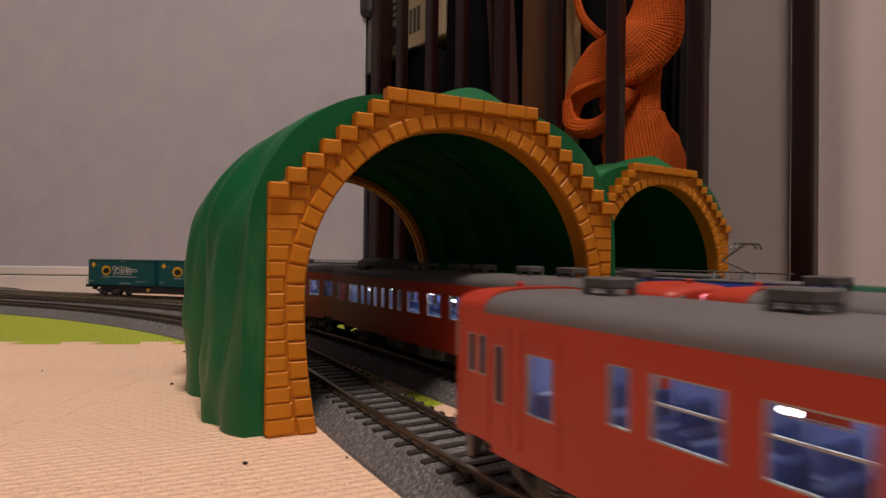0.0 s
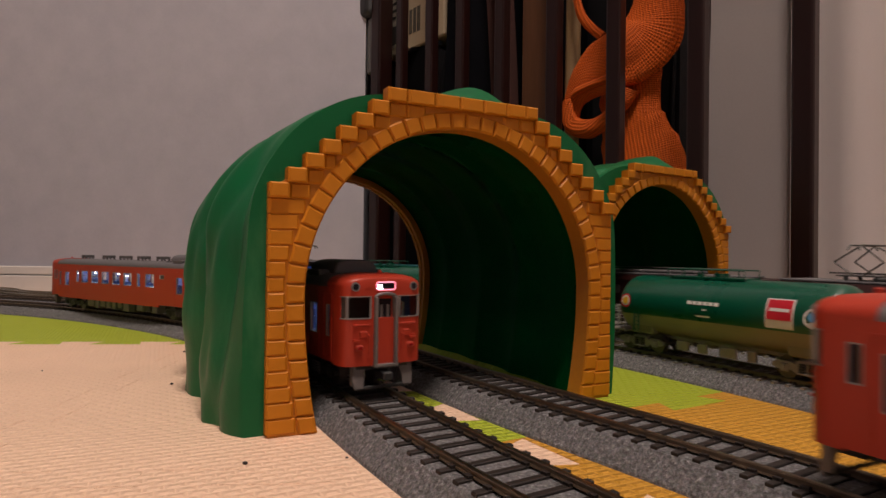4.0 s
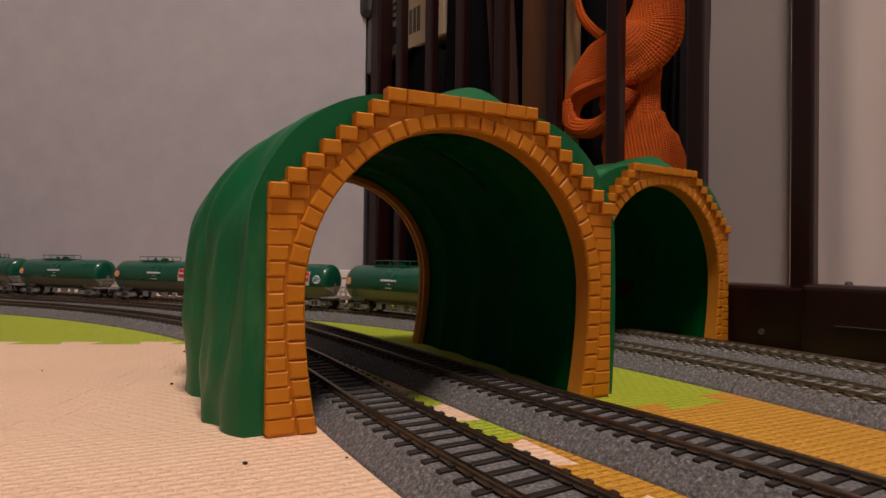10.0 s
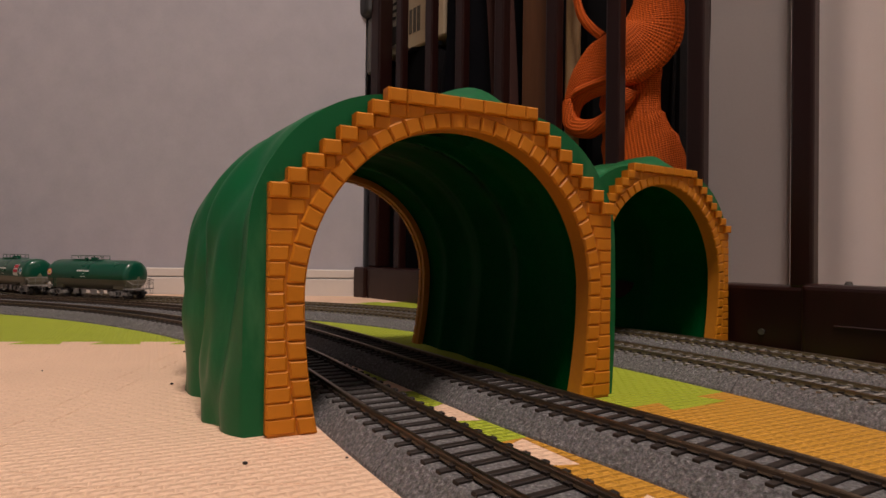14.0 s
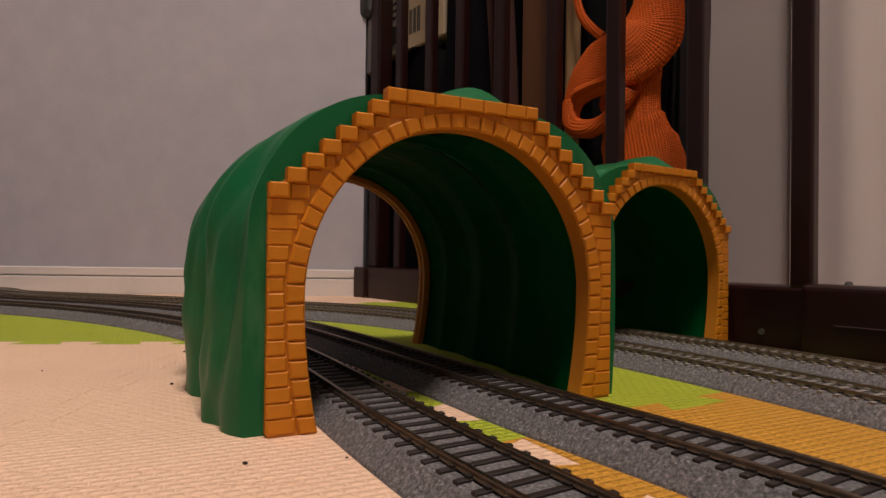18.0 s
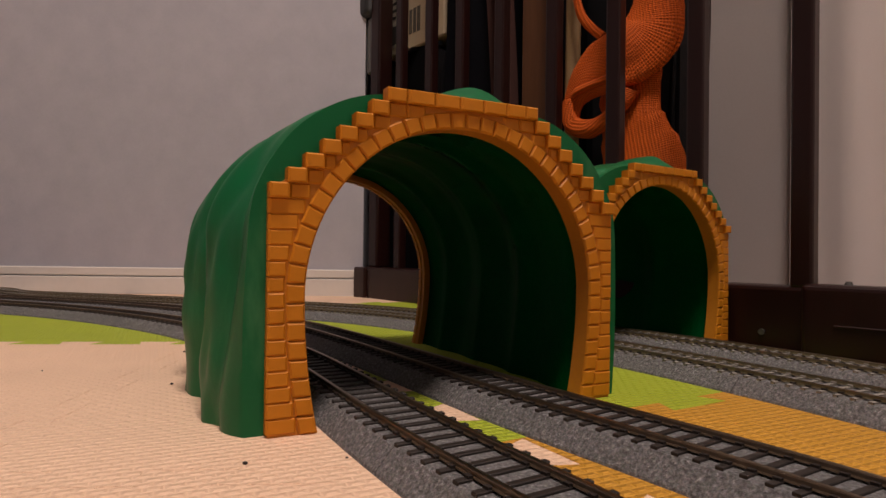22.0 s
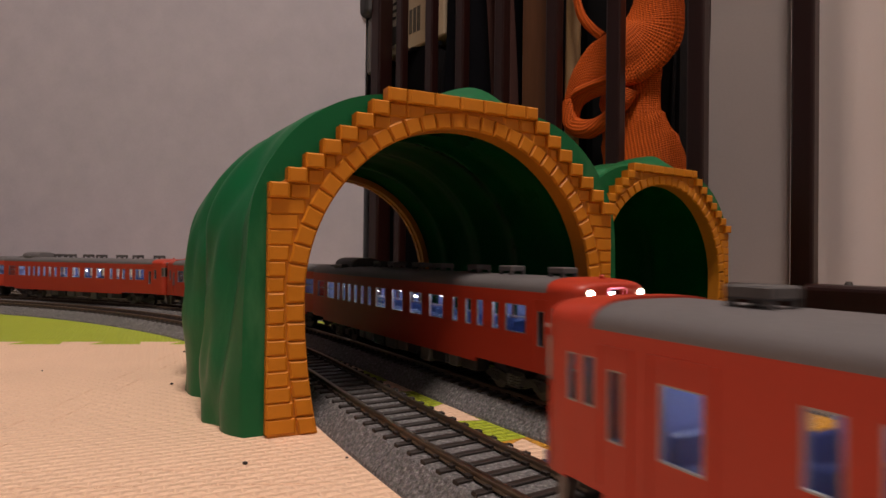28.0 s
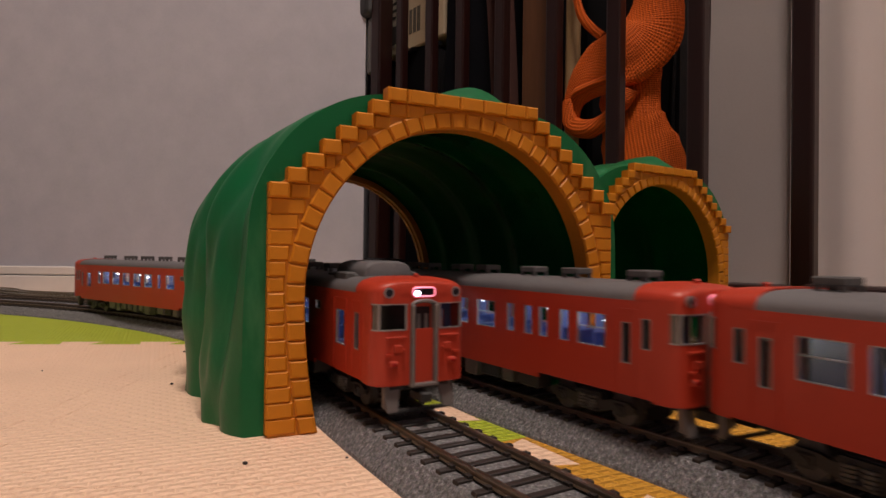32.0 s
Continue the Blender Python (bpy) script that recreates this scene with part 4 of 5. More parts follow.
def cab_end(ob, h, lit_sign, lit_heads, turned):
    """A railcar's rounded driving end, built at +x and turned round for the other end."""
    before = set(ob.children)
    secs = []
    for dx, g, drop in [(-0.0165, 1.003, -0.0002), (-0.0125, 1.003, -0.0002)] + NOSE:
        secs.append([(h + dx, y, z) for y, z in roof_profile(HALF * g, 0.0418, 0.0473 - drop)] + [(h + dx, -HALF * g * 0.98, 0.0408), (h + dx, HALF * g * 0.98, 0.0408)])
    part("cab_roof", loft(secs), M_RED, ob, smooth=True)
    whole = [(dx, -g) for dx, g, _ in NOSE] + [(0.0, 0.0)] + [(dx, g) for dx, g, _ in NOSE[::-1]]
    front = part("cab_front", nose_band(h, SIDE_LO, 0.0302, whole), M_RED, ob, smooth=True)
    part("cab_header", nose_band(h, 0.0388, 0.0421, whole), M_RED, front, smooth=True)
    for sy in (-1, 1):
        pane = [(dx, sy * g) for dx, g, _ in NOSE] + [(0.0, sy * 0.36)]
        g = part("windscreen", nose_band(h, 0.0302, 0.0388, pane[4:], 0.0004, -0.0004), M_GLASS, front, smooth=True)
        g.visible_shadow = False
        part("corner_window", nose_band(h, 0.0302, 0.0388, pane[2:5], 0.0004, -0.0004), M_CORNER, front, smooth=True)
        part("corner_post", nose_band(h, 0.0300, 0.0390, pane[:3]), M_RED, front, smooth=True)
        for z in (0.0299, 0.0384):
            part("windscreen_frame", nose_band(h, z, z + 0.0004, pane[2:], 0.0010, 0.0002), M_SILVER, front, smooth=True)
        for (x0, y0), wd in ((pane[4], 0.0005), (pane[-1], 0.0004)):
            part("windscreen_bar", box_bm(h + x0 - 0.0009, h + x0 + 0.0002, y0 * HALF - wd, y0 * HALF + wd, 0.0302, 0.0388, 0.0002), M_SILVER, front)
        part("window_pillar", box_bm(h - 0.0022, h, min(sy * 0.0048, sy * 0.0060), max(sy * 0.0048, sy * 0.0060), 0.0298, 0.0392, 0.0003), M_RED, front)
        rim = part("headlamp_rim", cyl_bm((h - 0.005, sy * 0.0128, 0.0424), (h - 0.0001, sy * 0.0128, 0.0424), 0.0018, 18), M_SILVER, front)
        part("headlamp", cyl_bm((h - 0.0002, sy * 0.0128, 0.0424), (h + 0.0001, sy * 0.0128, 0.0424), 0.0012, 16), M_HEAD if lit_heads else M_DARKGLASS, rim)
        part("tail_lamp", box_bm(h - 0.0014, h + 0.0010, sy * 0.0112 - 0.0017, sy * 0.0112 + 0.0017, 0.0180, 0.0200, 0.0005), M_RED, front)
        part("lamp_lens", box_bm(h + 0.0009, h + 0.0012, sy * 0.0112 - 0.0010, sy * 0.0112 + 0.0010, 0.0184, 0.0196, 0.0002), M_LENS, front)
        part("step", box_bm(h - 0.0012, h + 0.0008, sy * 0.0125 - 0.0012, sy * 0.0125 + 0.0012, 0.0216, 0.0223), M_RED, front)
        part("handrail", rod_bm([(h - 0.0006, sy * 0.0074, 0.0165), (h + 0.0008, sy * 0.0074, 0.0169), (h + 0.0008, sy * 0.0074, 0.0236), (h - 0.0006, sy * 0.0074, 0.0240)], 0.0003, 6), M_RED, front)
        part("jumper_plate", box_bm(h - 0.0014, h + 0.0004, sy * 0.0102 - 0.0036, sy * 0.0102 + 0.0036, 0.0272, 0.0280, 0.0002), M_RED, front)
        part("jumper_plate", box_bm(h - 0.0014, h + 0.0004, sy * 0.0094 - 0.0016, sy * 0.0094 + 0.0016, 0.0226, 0.0252, 0.0003), M_RED, front)
        part("gangway_frame", box_bm(h - 0.0022, h + 0.0018, sy * 0.0044 - 0.0007, sy * 0.0044 + 0.0007, 0.0118, 0.0384, 0.0004), M_GANGWAY, front)
        part("curtain", box_bm(h - 0.0009, h - 0.0007, sy * 0.0014 - 0.0006, sy * 0.0014 + 0.0006, 0.0298, 0.0352), M_FROST, front)
    part("gangway_door", box_bm(h - 0.0022, h - 0.0010, -0.0038, 0.0038, 0.0122, 0.0396, 0.0003), M_RED, front)
    part("door_window", box_bm(h - 0.0010, h - 0.0008, -0.0029, 0.0029, 0.0286, 0.0376), M_DARKGLASS, front)
    part("gangway_top", rod_bm([(h + 0.0004, 0.0046 * math.cos(a), 0.0380 + 0.0016 * math.sin(a)) for a in [math.pi * k / 8 for k in range(9)]], 0.0007, 8), M_GANGWAY, front, smooth=True)
    part("gangway_sill", box_bm(h - 0.0016, h + 0.0018, -0.0052, 0.0052, 0.0110, 0.0122, 0.0002), M_GANGWAY, front)
    sign = part("destination_window", box_bm(h - 0.0020, h + 0.0002, -0.0042, 0.0042, 0.0410, 0.0442, 0.0006), M_DARKGLASS, front)
    part("sign_frame", rod_bm([(h + 0.0003, 0.0041 * y, 0.0426 + 0.0015 * z) for y, z in ((-0.9, -1), (0.8, -1), (1, -0.7), (1, 0.7), (0.8, 1), (-0.8, 1), (-1, 0.7), (-1, -0.7), (-0.8, -1))], 0.0003, 6), M_SIGN if lit_sign else M_RED, sign)
    if lit_sign:
        part("sign_lamp", cyl_bm((h + 0.0001, -0.0026, 0.0421), (h + 0.0005, -0.0026, 0.0421), 0.0010, 16), M_SPOT, sign)
    part("horn", box_bm(h - 0.0090, h - 0.0070, 0.0004, 0.0020, 0.0465, 0.0486, 0.0005), M_RED, front)
    skirt = part("plough_beam", box_bm(h - 0.0050, h - 0.0022, -0.0115, 0.0115, 0.0096, 0.0117, 0.0003), M_UNDER, ob)
    for sy in (-1, 1):
        leg = [[(h + dx, sy * ya, z), (h + dx, sy * yb, z), (h + dx + 0.0012, sy * yb, z), (h + dx + 0.0012, sy * ya, z)] for dx, ya, yb, z in ((-0.0038, 0.0072, 0.0136, 0.0117), (-0.0026, 0.0082, 0.0130, 0.0070), (-0.0020, 0.0088, 0.0126, 0.0030))]
        part("plough_leg", loft(leg), M_GANGWAY, skirt)
        part("leg_rib", box_bm(h - 0.0044, h - 0.0016, min(sy * 0.0126, sy * 0.0132), max(sy * 0.0126, sy * 0.0132), 0.0040, 0.0112, 0.0002), M_GANGWAY, skirt)
    part("plough_blade", box_bm(h - 0.0024, h - 0.0012, -0.0120, 0.0120, 0.0022, 0.0036, 0.0003), M_UNDER, skirt)
    part("coupler", box_bm(h - 0.006, h + 0.0034, -0.0020, 0.0020, 0.0060, 0.0092, 0.0005), M_UNDER, ob)
    if turned:
        for child in set(ob.children) - before:
            child.matrix_local = Matrix.Rotation(math.pi, 4, "Z")


def railcar(windows, unit_at, vents, lit_sign, lit_heads, label, group, two_cabs=False):
    """A red diesel railcar, 1:80; cab at +x."""
    ob = thing("railcar", label, "model train", group=group)
    h = CAR_L / 2
    tail_in = 0.0095 if two_cabs else 0.0
    body, lining = bmesh.new(), bmesh.new()
    for sy in (-1, 1):
        y0, y1 = sorted((sy * HALF, sy * (HALF - 0.0012)))
        k0, k1 = sorted((sy * (HALF - 0.0013), sy * (HALF - 0.0017)))

        def piece(x0, x1, z0, z1):
            box(body, x0, x1, y0, y1, z0, z1)
            box(lining, x0, x1, k0, k1, max(z0, 0.0146), min(z1, 0.0400))
        piece(-h + tail_in, h - 0.0095, SIDE_LO + 0.0006, 0.0190)
        piece(-h + tail_in, h - 0.0095, 0.0370, SIDE_HI)
        edge = -h + tail_in
        for f, w, lo, hi in sorted(windows):
            x = -h + f
            piece(edge, x - w / 2, 0.0190, 0.0370)
            if lo > 0.0191:
                piece(x - w / 2, x + w / 2, 0.0190, lo)
            if hi < 0.0369:
                piece(x - w / 2, x + w / 2, hi, 0.0370)
            edge = x + w / 2
        piece(edge, h - 0.0095, 0.0190, 0.0370)
        box(body, -h + 0.02, h - 0.06, y0, y1, SIDE_LO - 0.0012, SIDE_LO + 0.0006)
    if not two_cabs:
        box(body, -h, -h + 0.0012, -HALF + 0.0012, HALF - 0.0012, SIDE_LO + 0.0006, SIDE_HI)
    shell_ob = part("body", body, M_RED, ob, "vermilion red body side")
    # roof
    secs = []
    for x, g in ((-h + tail_in * 1.2, 0.985), (-h + 0.002 + tail_in * 1.4, 1.0), (h - 0.016, 1.0), (h - 0.010, 0.995)):
        secs.append([(x, y * g, z) for y, z in roof_profile(HALF, SIDE_HI - 0.0004, 0.0470)])
    part("roof", loft(secs), M_ROOF, ob, "matt grey roof", smooth=True)
    cab_end(ob, h, lit_sign, lit_heads, False)
    if two_cabs:
        cab_end(ob, h, False, False, True)
    else:
        part("coupler", box_bm(-h - 0.0030, -h + 0.006, -0.0020, 0.0020, 0.0060, 0.0095, 0.0005), M_UNDER, ob)
        part("end_gangway", box_bm(-h - 0.0016, -h, -0.0065, 0.0065, 0.0125, 0.0370, 0.0006), M_UNDER, ob)
    # windows: glass, bright frame and mid bar
    for f, w, lo, hi in windows:
        x = -h + f
        for sy in (-1, 1):
            g = part("window", box_bm(x - w / 2, x + w / 2, sy * (HALF - 0.0009) - 0.0002, sy * (HALF - 0.0009) + 0.0002, lo, hi), M_FROST if w == 0.0066 else M_GLASS, shell_ob)
            g.visible_shadow = False
            fr = bmesh.new()
            yy = sy * (HALF - 0.0003)
            for z in (lo, hi - 0.0003):
                box(fr, x - w / 2, x + w / 2, yy - 0.0003, yy + 0.0004, z, z + 0.0003)
            for xx in (x - w / 2, x + w / 2 - 0.0003):
                box(fr, xx, xx + 0.0003, yy - 0.0003, yy + 0.0004, lo + 0.0003, hi - 0.0003)
            if w > 0.009:
                box(fr, x - w / 2 + 0.0004, x + w / 2 - 0.0004, yy - 0.0004, yy + 0.0001, (lo + hi) / 2 + 0.0006, (lo + hi) / 2 + 0.0010)
            part("window_frame", fr, M_SILVER, g)
    for f, w, lo, hi in windows:
        if lo == 0.0221:
            for sy in (-1, 1):
                x, bmd = -h + f, bmesh.new()
                for xx in (x - w / 2 - 0.0022, x + w / 2 + 0.0018):
                    box(bmd, xx, xx + 0.0004, sy * HALF - 0.0002, sy * HALF + 0.0003, SIDE_LO + 0.002, 0.0388)
                box(bmd, x - w / 2 - 0.0022, x + w / 2 + 0.0022, sy * HALF - 0.0002, sy * HALF + 0.0003, 0.0388, 0.0392)
                part("door_seam", bmd, M_RED, shell_ob)
    part("floor_pan", box_bm(-h + 0.0012, h - 0.004, -HALF + 0.0013, HALF - 0.0013, 0.0120, 0.0145), M_INTERIOR, ob)
    x = -h + 0.030
    while x < h - 0.055:
        for sy in (-1, 1):
            bms = box_bm(x, x + 0.0052, min(sy * 0.0055, sy * 0.0148), max(sy * 0.0055, sy * 0.0148), 0.0145, 0.0205, 0.0006)
            box(bms, x + 0.0022, x + 0.0034, min(sy * 0.0055, sy * 0.0150), max(sy * 0.0055, sy * 0.0150), 0.0185, 0.0262, 0.0005)
            part("seat", bms, M_SEAT, ob)
        x += 0.0094
    part("inner_lining", lining, M_INTERIOR, ob)
    for k in range(5):
        for sy in (-1, 1):
            part("led", box_bm(-h + 0.035 + k * 0.046, -h + 0.0370 + k * 0.046, sy * 0.0080 - 0.0006, sy * 0.0080 + 0.0006, 0.0328, 0.0336, 0.0002), M_LEDSPOT, ob)
    part("cab_bulkhead", box_bm(h - 0.030, h - 0.029, -HALF + 0.0018, HALF - 0.0018, 0.0145, 0.0400), M_UNDER, ob)
    part("cab_bulkhead", box_bm(-h + 0.026, -h + 0.027, -HALF + 0.0018, HALF - 0.0018, 0.0145, 0.0400), M_INTERIOR, ob)
    part("light_strip", box_bm(-h + 0.012, h - 0.032, -0.0016, 0.0016, 0.0392, 0.0400), M_LED, ob)
    part("ceiling_panel", box_bm(-h + 0.0012, h - 0.018, -HALF + 0.0013, HALF - 0.0013, 0.0402, 0.0410), M_CEILING, ob)
    # roof gear
    for f in vents:
        x = -h + f * CAR_L
        v = part("roof_vent", box_bm(x - 0.0043, x + 0.0043, -0.0041, 0.0041, 0.0484, 0.0508, 0.0004), M_BOXGREY, ob)
        for xx in (x - 0.0041, x + 0.0027):
            for yy in (-0.0038, 0.0026):
                part("vent_leg", box_bm(xx, xx + 0.0014, yy, yy + 0.0012, 0.0458, 0.0485), M_BOXGREY, v)
    if unit_at:
        x = -h + unit_at * CAR_L
        secs = []
        for dx, g in ((-0.0150, 0.80), (-0.0146, 0.90), (-0.0138, 0.96), (-0.0122, 1.0), (0.0128, 1.0), (0.0140, 0.97), (0.0146, 0.92), (0.0149, 0.86)):
            secs.append([(x + dx, math.copysign(abs(math.cos(a)) ** 0.6, math.cos(a)) * 0.0102 * (0.5 + g / 2), 0.0462 + 0.0064 * g * math.sin(a) ** 0.7) for a in [math.pi * k / 20 for k in range(21)]] + [(x + dx, -0.0100 * g, 0.0445), (x + dx, 0.0100 * g, 0.0445)])
        u = part("cooling_unit", loft(secs), M_ROOF, ob, "rounded grey roof cooling unit", smooth=True)
        part("unit_plinth", box_bm(x - 0.0175, x + 0.0100, -0.0122, 0.0122, 0.0440, 0.0474, 0.0004), M_BOXGREY, u)
        for sy in (-1, 1):
            part("unit_box", box_bm(x - 0.0030, x + 0.0095, min(sy * 0.0105, sy * 0.0150), max(sy * 0.0105, sy * 0.0150), 0.0452, 0.0482, 0.0005), M_BOXGREY, u)
    # underfloor
    for sx in (-1, 1):
        bogie(ob, sx * CAR_L * 0.345, M_UNDER)
    rng = random.Random(int(unit_at * 1000) + len(windows))
    x = -0.055
    while x < 0.055:
        w = rng.uniform(0.006, 0.014)
        for sy in (-1, 1):
            part("underfloor_box", box_bm(x, x + w, min(sy * 0.008, sy * 0.0155), max(sy * 0.008, sy * 0.0155), rng.uniform(0.0032, 0.0058), 0.0112, 0.0006), M_UNDERGREY if rng.random() < 0.7 else M_UNDER, ob)
        x += w + rng.uniform(0.0012, 0.004)
    part("centre_sill", box_bm(-h + 0.01, h - 0.01, -0.006, 0.006, 0.0080, 0.0122), M_UNDER, ob)
    return ob


def tank_wagon(logo, label):
    ob = thing("tank_wagon", label, "model train", group="tank wagons of the goods train")
    L, R, zc = 0.1360, 0.0172, 0.0270
    prof = [(0.0, 0.0), (0.0003, 0.35), (0.0009, 0.60), (0.0020, 0.79), (0.0036, 0.91), (0.0056, 0.975), (0.0080, 1.0)]
    xs = [(-L / 2 + d, f) for d, f in prof] + [(L / 2 - d, f) for d, f in prof[::-1]]

    def half_shell(upper, n):
        secs = []
        for x, f in xs:
            r = R * max(f, 0.02)
            cut = math.asin(max(-1.0, min(1.0, SPLIT / r)))
            a0, a1 = (cut, math.pi - cut) if upper else (math.pi - cut, 2 * math.pi + cut)
            secs.append([(x, r * math.cos(a), zc + r * math.sin(a)) for a in [a0 + (a1 - a0) * k / n for k in range(n + 1)]])
        return loft(secs, closed_profile=False, caps=False)
    SPLIT = -0.0050
    part("tank_upper", half_shell(True, 26), M_TANKGREEN, ob, "glossy green upper tank", smooth=True)
    part("tank_lower", half_shell(False, 14), M_TANKGREY, ob, "khaki grey tank belly", smooth=True)
    walkway = part("walkway", box_bm(-0.034, 0.014, -0.0062, 0.0062, zc + R - 0.0008, zc + R + 0.0006, 0.0002), M_TANKGREEN, ob)
    for sy in (-1, 1):
        y = sy * 0.0060
        part("handrail", rod_bm([(-0.036, y, zc + R), (-0.036, y, zc + R + 0.0046), (-0.022, y, zc + R + 0.0046), (0.014, y, zc + R + 0.0046), (0.014, y, zc + R)], 0.00042, 6), M_TANKGREEN, walkway)
        for x in (-0.024, -0.012, 0.002):
            part("rail_post", cyl_bm((x, y, zc + R), (x, y, zc + R + 0.0046), 0.0004, 6), M_TANKGREEN, walkway)
        lad = bmesh.new()
        for dx in (-0.0018, 0.0018):
            box(lad, -0.050 + dx - 0.0002, -0.050 + dx + 0.0002, sy * 0.0168 - 0.0003, sy * 0.0168 + 0.0003, 0.0120, zc + 0.004)
        for k in range(7):
            box(lad, -0.0518, -0.0482, sy * 0.0168 - 0.0002, sy * 0.0168 + 0.0002, 0.0130 + k * 0.0024, 0.0133 + k * 0.0024)
        part("ladder", lad, M_TANKGREEN, ob)
    hatch = part("hatch", cyl_bm((-0.004, 0, zc + R - 0.001), (-0.004, 0, zc + R + 0.0028), 0.0040, 16), M_TANKGREEN, walkway)
    part("valve", cyl_bm((-0.018, 0, zc + R - 0.001), (-0.018, 0, zc + R + 0.0022), 0.0020, 12), M_TANKGREEN, walkway)

    def decal(name, x0, x1, a0, a1, material, lift=0.00012):
        for sy in (-1, 1):
            secs = [[(x, sy * (R + lift) * math.cos(a), zc + (R + lift) * math.sin(a)) for a in [math.radians(a0 + (a1 - a0) * k / 6) for k in range(7)]] for x in (x0, x1)]
            part(name, loft(secs, closed_profile=False, caps=False), material, ob, smooth=True)

    def round_decal(name, xc, ac, r, material, lift=0.00015):
        for sy in (-1, 1):
            bm = bmesh.new()
            vs = []
            for k in range(24):
                g = 2 * math.pi * k / 24
                a = math.radians(ac) + r * math.sin(g) / R
                vs.append(bm.verts.new((xc + r * math.cos(g), sy * (R + lift) * math.cos(a), zc + (R + lift) * math.sin(a))))
            bm.faces.new(vs)
            part(name, bm, material, ob)
    round_decal("round_mark", -0.0585, 8, 0.0041, M_PRINTR)
    round_decal("round_mark", -0.0585, 8, 0.0031, M_PRINTW, 0.00025)
    round_decal("round_mark", -0.0585, 8, 0.0022, M_PRINTY, 0.00035)
    for k in range(6):
        decal("print_bar", -0.0130 + k * 0.0034, -0.0101 + k * 0.0034, 12, 18, M_PRINTW)
    decal("print_bar", -0.003, 0.000, 3, 5, M_PRINTW)
    decal("print_bar", -0.007, 0.002, -9, -6, M_PRINTW)
    if logo:
        decal("sign_plate", 0.0330, 0.0470, -13, 34, M_PRINTW)
        decal("sign_field", 0.0338, 0.0462, 0, 32, M_PRINTR, 0.00025)
        decal("sign_bars", 0.0350, 0.0450, 13, 18, M_PRINTW, 0.00035)
        round_decal("round_badge", 0.0560, 7, 0.0044, M_PRINTW)
        round_decal("round_badge_centre", 0.0560, 9, 0.0022, M_PRINTB, 0.00025)
    # frame, end platforms with rails, bogies
    part("underframe", box_bm(-0.0745, 0.0745, -0.0040, 0.0040, 0.0085, 0.0118, 0.0006), M_FRAMEGREY, ob)
    for sx in (-1, 1):
        part("saddle", box_bm(sx * 0.050 - 0.009, sx * 0.050 + 0.009, -0.0125, 0.0125, 0.0105, 0.0165, 0.001), M_TANKGREY, ob)
        deck = part("end_platform", box_bm(min(sx * 0.0600, sx * 0.0760), max(sx * 0.0600, sx * 0.0760), -0.0150, 0.0150, 0.0108, 0.0120, 0.0003), M_FRAMEGREY, ob)
        part("end_rail", rod_bm([(sx * 0.0752, -0.0145, 0.0120), (sx * 0.0752, -0.0145, 0.0215), (sx * 0.0752, 0.0145, 0.0215), (sx * 0.0752, 0.0145, 0.0120)], 0.00035, 6), M_FRAMEGREY, deck)
        for sy in (-1, 1):
            part("side_rail", rod_bm([(sx * 0.0752, sy * 0.0146, 0.0175), (sx * 0.0660, sy * 0.0146, 0.0215), (sx * 0.0640, sy * 0.0146, 0.0120)], 0.00035, 6), M_FRAMEGREY, deck)
            part("step_hanger", rod_bm([(sx * 0.0740, sy * 0.0148, 0.0115), (sx * 0.0740, sy * 0.0150, 0.0050), (sx * 0.0700, sy * 0.0150, 0.0050), (sx * 0.0700, sy * 0.0148, 0.0115)], 0.00035, 6), M_FRAMEGREY, deck)
        part("mid_rail", rod_bm([(sx * 0.0752, -0.0145, 0.0170), (sx * 0.0752, 0.0145, 0.0170)], 0.00030, 6), M_FRAMEGREY, deck)
        for y in (-0.0075, 0.0, 0.0075):
            part("rail_post", cyl_bm((sx * 0.0752, y, 0.0120), (sx * 0.0752, y, 0.0215), 0.00035, 6), M_FRAMEGREY, deck)
        part("brake_wheel", cyl_bm((sx * 0.0742, 0.0100, 0.0230), (sx * 0.0742, 0.0100, 0.0236), 0.0022, 14), M_FRAMEGREY, deck)
        part("brake_column", cyl_bm((sx * 0.0742, 0.0100, 0.0120), (sx * 0.0742, 0.0100, 0.0232), 0.0005, 6), M_FRAMEGREY, deck)
        part("coupler", box_bm(min(sx * 0.072, sx * 0.0795), max(sx * 0.072, sx * 0.0795), -0.0018, 0.0018, 0.0060, 0.0092, 0.0005), M_UNDER, ob)
        bogie(ob, sx * 0.0510, M_FRAMEGREY, 0.0053, 0.0225)
    for x, w in ((-0.024, 0.008), (-0.010, 0.006), (0.004, 0.010), (0.020, 0.005)):
        part("brake_gear", box_bm(x, x + w, -0.0125, -0.0105, 0.0045, 0.0100, 0.0005), M_FRAMEGREY, ob)
        part("brake_gear", box_bm(x, x + w, 0.0105, 0.0125, 0.0045, 0.0100, 0.0005), M_FRAMEGREY, ob)
    for child in ob.children_recursive:
        child.data.transform(Matrix.Diagonal((0.95, 1, 1, 1)))
    return ob


